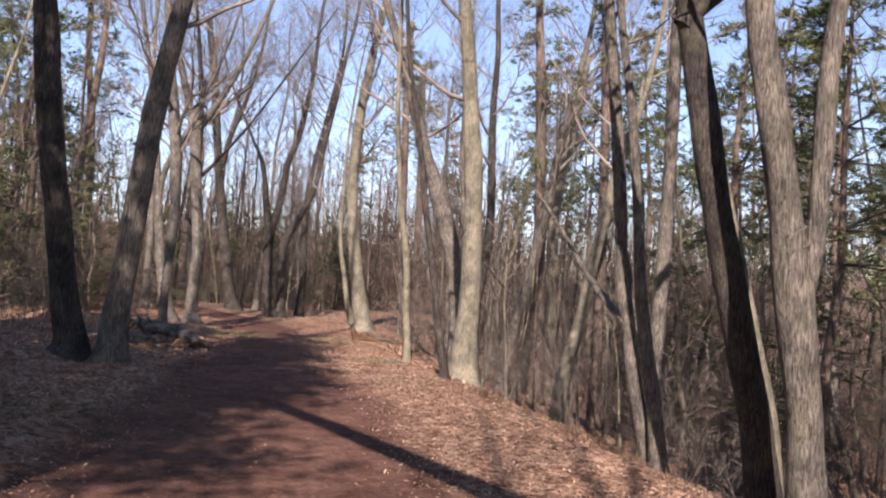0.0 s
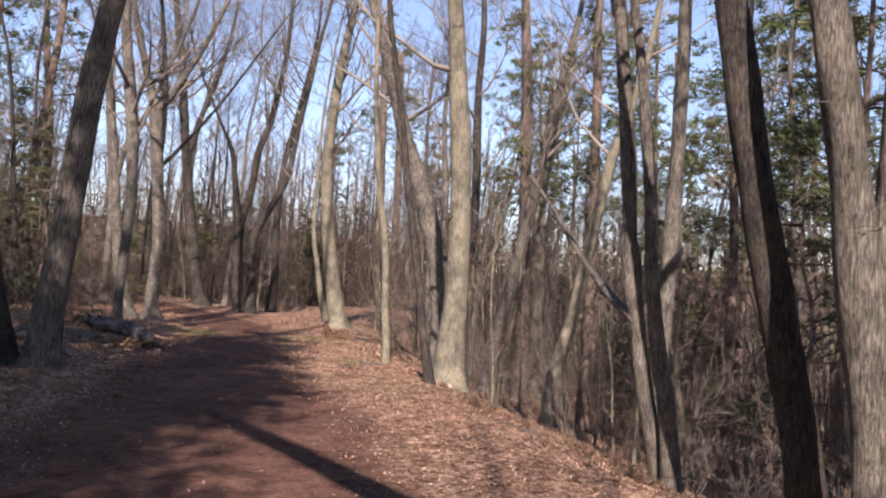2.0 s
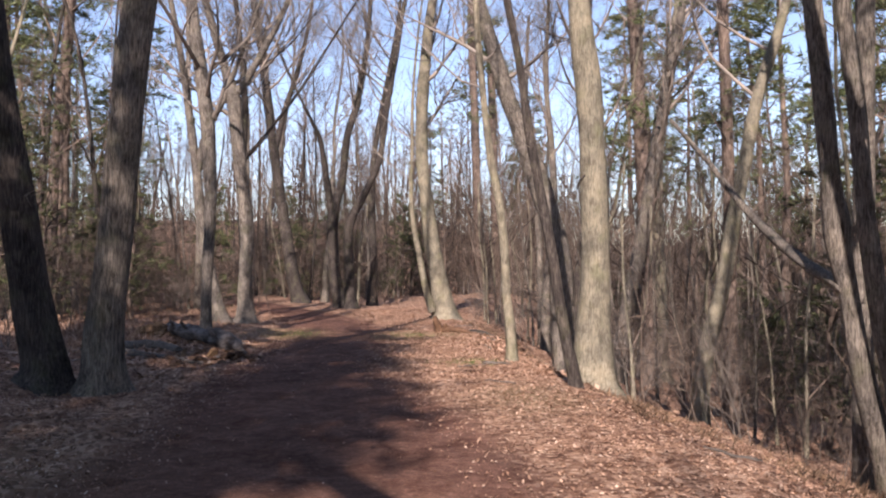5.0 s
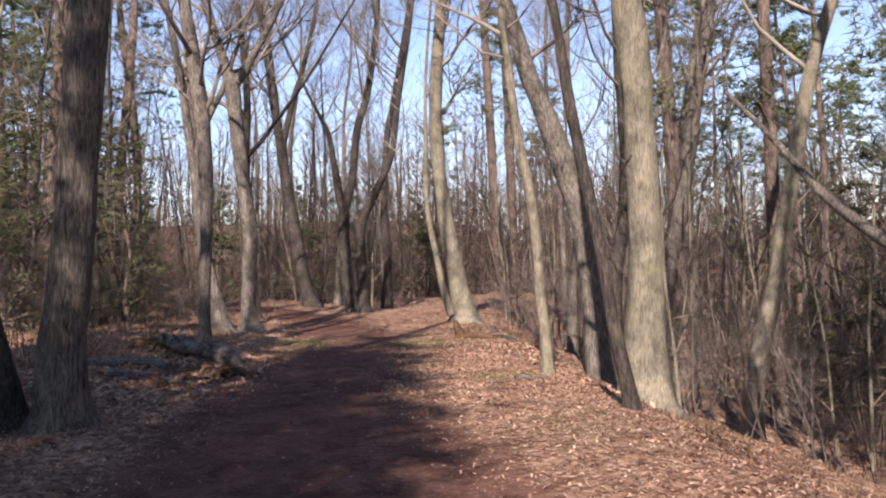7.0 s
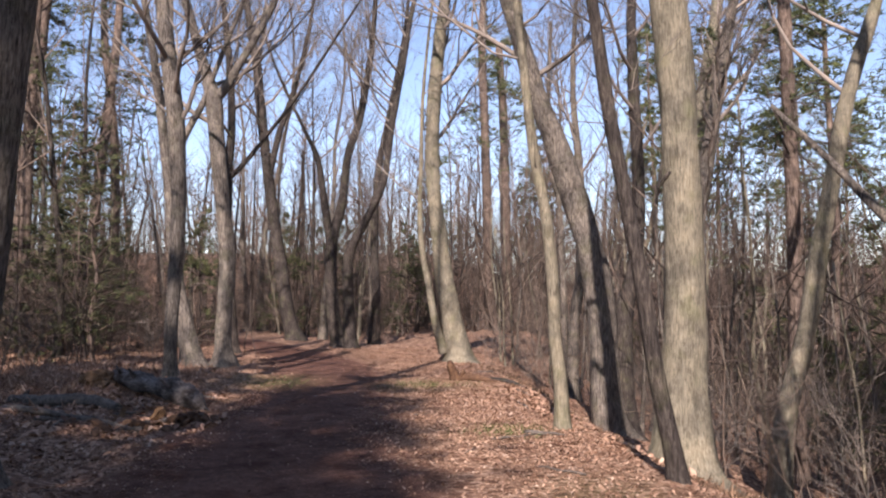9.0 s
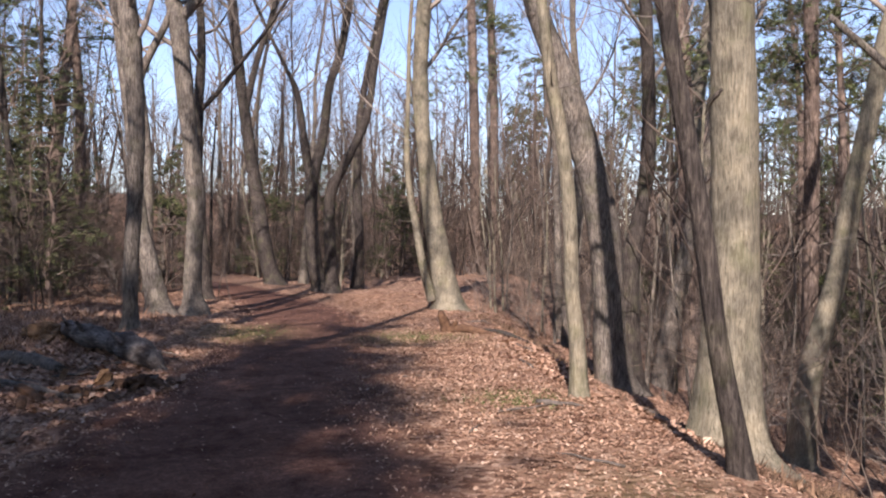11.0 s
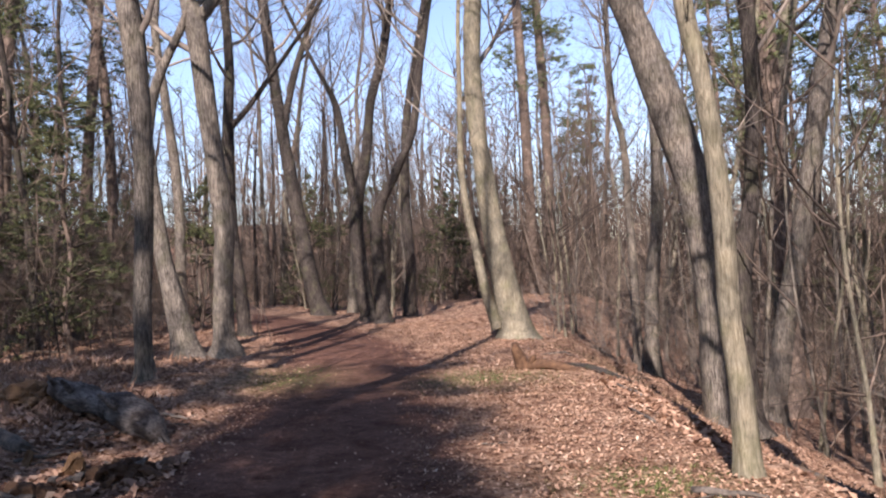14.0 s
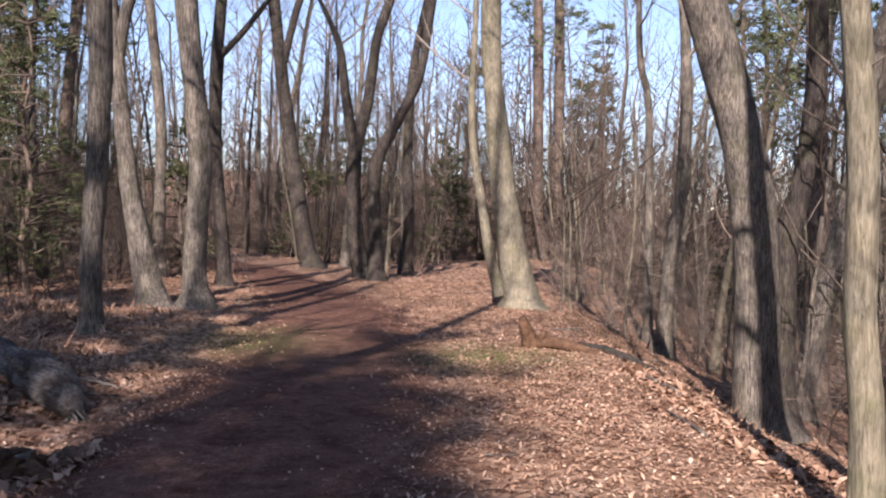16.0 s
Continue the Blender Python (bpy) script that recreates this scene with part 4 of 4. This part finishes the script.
# ---- fallen log, broken wood, snag, grass ----
def log(name, label, pts, material, sides=22, lumps=0.34, category="log", cuts=True):
    """A lying stem through (x, y, height over the ground, radius), with broken ends and side stubs."""
    w, r = Wood(), random.Random(len(pts) + int(100 * abs(pts[0][0])))
    x0, y0 = pts[0][0], pts[0][1]
    z0 = ground_z(x0, y0)
    line = eased([(x - x0, y - y0, h + ground_z(x, y) - z0, t) for x, y, h, t in pts], 10)
    w.tube([q[:3] for q in line], [q[3] for q in line], sides, None, 0.0)
    for n, v in enumerate(w.verts):
        q = line[n // sides]
        out = v - Vector(q[:3])
        rough = 0.45 * noise.noise(v * 3.1 + Vector((x0, y0, 0))) + 0.30 * noise.noise(v * 9.0) + 0.16 * noise.noise(v * 24.0)
        w.verts[n] = Vector(q[:3]) + out * (1 + lumps * 1.6 * rough)
    w.faces.append(tuple(reversed(range(sides))))
    root = tagged(new(name), label, category)
    root.location = (x0, y0, z0)
    w.ob("stem", material, root)
    if cuts:
        for k in range(6):
            a, q = k * 1.05 + r.uniform(-0.3, 0.3), line[1]
            way = (Vector(line[0][:3]) - Vector(line[3][:3])).normalized()
            out = way.orthogonal().normalized()
            out.rotate(Matrix.Rotation(a, 3, way))
            p, spike = Vector(q[:3]) + out * q[3] * 0.6, Wood()
            spike.tube([p - way * 0.08, p + way * 0.06, p + way * r.uniform(0.12, 0.26) + out * 0.01], [q[3] * 0.34, q[3] * 0.2, 0.003], 5)
            spike.ob("splinter", material, root)
        for k in range(4):
            q = line[r.randrange(2, len(line) - 2)]
            stub = Wood()
            way = Vector((r.uniform(-1, 1), r.uniform(-1, 1), r.uniform(0.2, 1))).normalized()
            p = Vector(q[:3])
            stub.tube([p, p + way * q[3] * 1.3, p + way * q[3] * 2.2 + Vector((0, 0, 0.03))], [q[3] * 0.35, q[3] * 0.26, q[3] * 0.12], 6)
            stub.ob("stub", material, root)
    return root


log("fallen_log", "weathered grey fallen log lying in leaves beside the path", [(-2.70, 21.85, 0.05, 0.07), (-2.86, 22.0, 0.13, 0.15), (-3.25, 22.4, 0.17, 0.18), (-3.6, 22.75, 0.20, 0.14), (-3.95, 23.05, 0.22, 0.16), (-4.5, 23.6, 0.24, 0.13)], OLDLOG)
log("fallen_log", "half-buried grey log lying in shaded leaf litter", [(-3.75, 21.2, 0.05, 0.07), (-4.3, 21.6, 0.08, 0.10), (-5.0, 21.9, 0.08, 0.10), (-5.7, 22.3, 0.07, 0.08)], LOGWOOD)
log("fallen_log", "pale broken branch lying along the leaf litter", [(-3.1, 19.6, 0.03, 0.03), (-3.7, 19.9, 0.05, 0.045), (-4.6, 20.1, 0.05, 0.04), (-5.3, 20.5, 0.04, 0.025)], LOGWOOD)


log("fallen_log", "dark root running along the brink of the bank", [(2.2, 26.6, 0.0, 0.04), (2.45, 25.9, 0.02, 0.06), (2.62, 24.9, 0.01, 0.055), (2.75, 23.9, 0.0, 0.03)], BARK["dark"])
log("fallen_log", "pale dead branch on the bank below the path", [(3.5, 22.6, 0.05, 0.025), (3.8, 21.7, 0.07, 0.04), (4.3, 20.6, 0.06, 0.03)], LOGWOOD)


def root_mass(x, y):
    """The torn root end of the fallen log: knotted stubs and earth."""
    r = random.Random(77)
    root = tagged(new("root_mass"), "torn reddish-brown root end beside the fallen log", "roots")
    root.location = (x, y, ground_z(x, y))
    lump = bmesh.new()
    bmesh.ops.create_icosphere(lump, subdivisions=4, radius=0.26)
    for v in lump.verts:
        v.co *= 1 + 0.5 * noise.noise(v.co * 5) + 0.35 * noise.noise(v.co * 14)
        v.co.z = v.co.z * 0.75 + 0.16
    me = bpy.data.meshes.new("core")
    lump.to_mesh(me)
    lump.free()
    me.materials.append(CUTWOOD)
    core = new("core", me)
    core.parent = root
    for k in range(7):
        w = Wood()
        a = r.uniform(0, 6.283)
        d = Vector((math.cos(a), math.sin(a), r.uniform(-0.2, 0.35)))
        p = d * 0.2 + Vector((0, 0, 0.14))
        w.tube([p, p + d * 0.1 + Vector((0, 0, 0.02)), p + d * 0.2], [0.06, 0.05, 0.025], 7, None, 0.3, knots=3.0)
        w.ob("root", CUTWOOD, root)
    return root


root_mass(-4.7, 23.5)


def chunk(x, y, size, turn, label):
    """A split billet of wood standing in the leaves."""
    b = bmesh.new()
    bmesh.ops.create_cube(b, size=1)
    bmesh.ops.subdivide_edges(b, edges=b.edges[:], cuts=3, use_grid_fill=True)
    for v in b.verts:
        v.co = Vector((v.co.x * size, v.co.y * size * 0.6, v.co.z * size * 1.5))
        grain = Vector((v.co.x * 40, v.co.y * 40, v.co.z * 5))
        v.co.x *= 1 - 0.25 * v.co.z / size
        v.co += 0.3 * size * Vector((noise.noise(grain), noise.noise(grain + Vector((5, 0, 0))), 1.4 * noise.noise(Vector((v.co.x * 30, v.co.y * 30, 0))) * (v.co.z > 0.3 * size)))
    me = bpy.data.meshes.new("wood_chunk")
    b.to_mesh(me)
    b.free()
    me.materials.append(CUTWOOD)
    ob = tagged(new("wood_chunk", me), label, "wood")
    ob.matrix_basis = pose(x, y, ground_z(x, y) + size * 0.5, 18, 14, turn)
    return ob


def slab(x, y, long, wide, turn, tilt, label, material):
    """A curved, ragged-edged plate of rotten bark lying in the leaves."""
    g = random.Random(int(1000 * abs(x * 3 + y)))
    verts, faces, n, m = [], [], 9, 6
    for side in (1, -1):
        for i in range(n):
            for j in range(m):
                u, v = i / (n - 1) - 0.5, j / (m - 1) - 0.5
                ragged = 0.12 * long * noise.noise(Vector((9 * v, x, y))) * abs(2 * u)
                p = Vector((u * long + ragged, v * wide * (1 + 0.35 * noise.noise(Vector((5 * u, y, x)))), -0.9 * wide * v * v + 0.022 * side * (1 - abs(2 * u) ** 3 * 0.7)))
                p.z += 0.02 * noise.noise(p * 14 + Vector((x, y, 0)))
                verts.append(p)
    at = lambda k, i, j: k * n * m + i * m + j
    for i in range(n - 1):
        for j in range(m - 1):
            faces.append((at(0, i, j), at(0, i + 1, j), at(0, i + 1, j + 1), at(0, i, j + 1)))
            faces.append((at(1, i, j), at(1, i, j + 1), at(1, i + 1, j + 1), at(1, i + 1, j)))
    rim = [(i, 0) for i in range(n)] + [(n - 1, j) for j in range(1, m)] + [(i, m - 1) for i in range(n - 2, -1, -1)] + [(0, j) for j in range(m - 2, 0, -1)]
    for (a, b), (c, d) in zip(rim, rim[1:] + rim[:1]):
        faces.append((at(0, a, b), at(1, a, b), at(1, c, d), at(0, c, d)))
    ob = tagged(mesh_object("bark_piece", verts, faces, material, smooth_shade=False), label, "bark", "rotten bark")
    ob.matrix_basis = pose(x, y, ground_z(x, y) + 0.03 + 0.3 * long * abs(math.sin(radians(tilt))), g.uniform(-18, 18), tilt, turn)
    return ob


def rotten_lump(x, y, size, label):
    """What is left of a rotted stump: a torn, stepped mound of soft wood."""
    b = bmesh.new()
    bmesh.ops.create_icosphere(b, subdivisions=4, radius=size)
    for v in b.verts:
        p = v.co.copy()
        k = 1 + 0.55 * noise.noise(Vector((p.x * 4, p.y * 4, p.z * 2)) / size * 0.3 + Vector((x, y, 0))) + 0.3 * noise.noise(Vector((p.x * 30, p.y * 30, p.z * 7)))
        v.co = Vector((p.x * k * 1.25, p.y * k, max(p.z * k * 0.85, -0.3 * size)))
    me = bpy.data.meshes.new("rotten_stump")
    b.to_mesh(me)
    b.free()
    me.materials.append(ROTWOOD)
    ob = tagged(new("rotten_stump", me), label, "stump")
    ob.location = (x, y, ground_z(x, y) + 0.12 * size)
    return ob


rotten_lump(-2.55, 20.25, 0.20, "torn orange-brown rotten stump in leaf debris")
rotten_lump(-3.05, 19.75, 0.13, "small dark rotten stump in leaf debris")
rotten_lump(-5.05, 24.1, 0.24, "broken orange-brown stump beside the fallen log")
for k in range(26):
    g = random.Random(700 + k)
    near = k < 12
    slab(g.gauss(-2.65, 0.28) if near else g.uniform(-5.4, -2.7), g.gauss(20.15, 0.35) if near else g.uniform(18.6, 23.8), g.uniform(0.14, 0.38), g.uniform(0.06, 0.15), g.uniform(0, 360), g.uniform(-32, 32), "ragged rust-brown sheet of rotten bark in leaves" if k % 3 else "pale grey weathered sheet of bark in leaves", ROTWOOD if k % 3 else LOGWOOD)
chunk(-2.95, 20.35, 0.14, 30, "orange-brown split chunk of wood standing in leaves")
chunk(-3.6, 20.9, 0.10, 110, "small orange-brown split chunk of wood in leaves")
chunk(-5.4, 24.6, 0.18, 70, "orange-brown rotten chunk of wood in leaves")


def stick(x, y, long, turn, r, label, material=None):
    w, g = Wood(), random.Random(int(1000 * abs(x * y)))
    pts, p, a = [], Vector((0, 0, 0)), radians(turn)
    for k in range(5):
        wx, wy = x + p.x, y + p.y
        pts.append((p.x, p.y, ground_z(wx, wy) - ground_z(x, y) + r * 0.9 + 0.012 * (k % 2)))
        a += g.uniform(-0.22, 0.22)
        p = p + Vector((math.cos(a), math.sin(a), 0)) * long / 4
    w.tube(pts, [r, r * 0.95, r * 0.8, r * 0.6, r * 0.3], 6, None, 0.2)
    w.faces.append(tuple(reversed(range(6))))
    ob = tagged(w.ob("fallen_stick", material or LOGWOOD), label, "stick", "fallen sticks")
    ob.location = (x, y, ground_z(x, y))
    return ob


for x, y, long, turn, r in ((1.3, 18.5, 0.7, 25, 0.014), (1.75, 18.9, 0.5, -30, 0.03), (0.9, 17.6, 0.4, 60, 0.01), (2.2, 21.4, 0.9, 100, 0.018), (2.5, 23.0, 1.1, 95, 0.025), (0.4, 20.8, 0.35, 10, 0.009), (1.9, 16.4, 0.6, 140, 0.012)):
    stick(x, y, long, turn, r, "dry pale stick lying on sunlit leaves")
for k in range(22):
    stick(rng.uniform(-5.6, -2.6), rng.uniform(18.6, 23.4), rng.uniform(0.35, 1.3), rng.uniform(0, 360), rng.uniform(0.008, 0.024), "grey broken stick in the debris beside the path", LOGWOOD if k % 3 else TWIG)
for k in range(16):
    x = rng.uniform(3.4, 6.5)
    stick(x, rng.uniform(10, 30), rng.uniform(0.5, 2.0), rng.uniform(0, 360), rng.uniform(0.01, 0.03), "dead stick lying on the bank", LOGWOOD if k % 2 else TWIG)


def snag(x, y):
    """A surface root that rises from the verge and runs to the brink."""
    root = tagged(new("root_snag"), "gnarled reddish root breaking the leafy verge", "root")
    root.location = (x, y, ground_z(x, y))
    for pts, rr in (([(0, 0, -0.1), (-0.03, -0.03, 0.14), (-0.10, -0.1, 0.30), (-0.13, -0.12, 0.42)], [0.13, 0.11, 0.085, 0.05]), ([(0.02, 0, -0.1), (0.12, -0.1, 0.12), (0.16, -0.2, 0.22)], [0.09, 0.07, 0.03]), ([(0, 0, 0.04), (0.3, -0.2, 0.09), (0.65, -0.5, 0.02), (1.0, -0.8, -0.12)], [0.09, 0.075, 0.06, 0.03]), ([(0.05, 0.1, 0.02), (0.4, 0.5, 0.05), (0.8, 0.7, -0.1)], [0.07, 0.05, 0.03])):
        w = Wood()
        line = eased([(*p, r) for p, r in zip(pts, rr)], 3)
        w.tube([q[:3] for q in line], [q[3] for q in line], 8, None, 0.3)
        w.ob("root", ROTWOOD, root)
    return root


snag(1.5, 26.3)


def shrub_template(seed, tall):
    r = random.Random(seed)
    root = tagged(new("bare_shrub"), "leafless pale-stemmed shrub on the bank", "shrub", "shrubs of the bank")
    for k in range(5):
        w = Wood()
        w.grow((r.uniform(-0.08, 0.08), r.uniform(-0.08, 0.08), -0.08), (r.uniform(-0.6, 0.6), r.uniform(-0.6, 0.6), 1), tall * r.uniform(0.6, 1), 0.010, 1, r, (0, 7, 4), (4, 4, 3, 3), 0.08)
        w.ob("stem", TWIG, root)
    return root


SHRUBS = [shrub_template(51, 2.2), shrub_template(52, 1.6), shrub_template(53, 2.8)]
plant_at(SHRUBS, [(6.6, 13.4), (7.6, 12.6), (8.6, 12.4), (7.0, 15.9), (8.4, 15.2), (6.4, 19.6), (5.2, 21.8), (6.3, 28.0), (4.4, 32.6), (8.8, 18.4), (3.3, 35.0), (-6.9, 21.0), (-7.6, 27.5), (-6.2, 32.2)])


def blades(name, label, spots, material, count, size, seed, spread):
    r = random.Random(seed)
    w = Wood()
    for x, y, rx, ry in spots:
        for _ in range(count):
            px, py = x + r.gauss(0, rx * 0.5), y + r.gauss(0, ry * 0.5)
            w.tuft((px, py, ground_z(px, py)), (0, 0, spread), size * r.uniform(0.6, 1.2), r, 4)
    return tagged(w.ob(name, material, smooth_shade=False), label, "plants", kind="stuff")


blades("short_grass", "thin green grass on the sunlit verge", [(0.95, 25.3, 0.9, 1.1), (-2.3, 26.5, 0.8, 1.5), (1.6, 19.2, 0.5, 0.5)], GRASS, 420, 0.05, 61, 2.0)
blades("dry_bracken", "rust-brown dead fern and leaves among the trees", [(-4.9, 23.6, 1.3, 1.4), (-6.4, 25.5, 1.6, 2.0), (-5.4, 28.0, 1.4, 1.6), (-8.2, 29.0, 2.2, 2.2), (-7.0, 22.5, 1.6, 1.6)], LEAF, 420, 0.22, 62, 1.0)
blades("bank_weeds", "dead leaves and stalks caught along the brink of the bank", [(3.5, 16.6, 0.6, 2.4), (3.3, 21.0, 0.6, 2.4), (3.2, 25.0, 0.7, 2.6), (4.3, 12.0, 0.9, 2.4), (3.3, 29.5, 0.8, 2.4), (4.6, 20.0, 1.2, 5.0), (5.5, 15.0, 1.5, 4.0)], WEED, 380, 0.15, 63, 0.9)
for seed, (x, y, rx, ry, count) in enumerate(((-2.7, 20.3, 0.55, 0.6, 900), (-4.1, 22.4, 0.9, 0.9, 1500), (2.5, 22.5, 0.25, 2.2, 1100), (2.75, 26.2, 0.25, 1.4, 600), (3.2, 18.6, 0.5, 1.0, 900))):
    v, f = litter(count, (x - rx, x + rx), (y - ry, y + ry), 80 + seed, (0.025, 0.06))
    tagged(mesh_object("leaf_drift", v, f, LEAF, smooth_shade=False), "curled dry brown leaves heaped in a drift", "leaves", kind="stuff")
blades("green_sprig", "small green leafy plant on the shaded bank", [(3.35, 21.6, 0.14, 0.14), (3.55, 22.4, 0.10, 0.10)], GRASS, 16, 0.11, 64, 1.2)
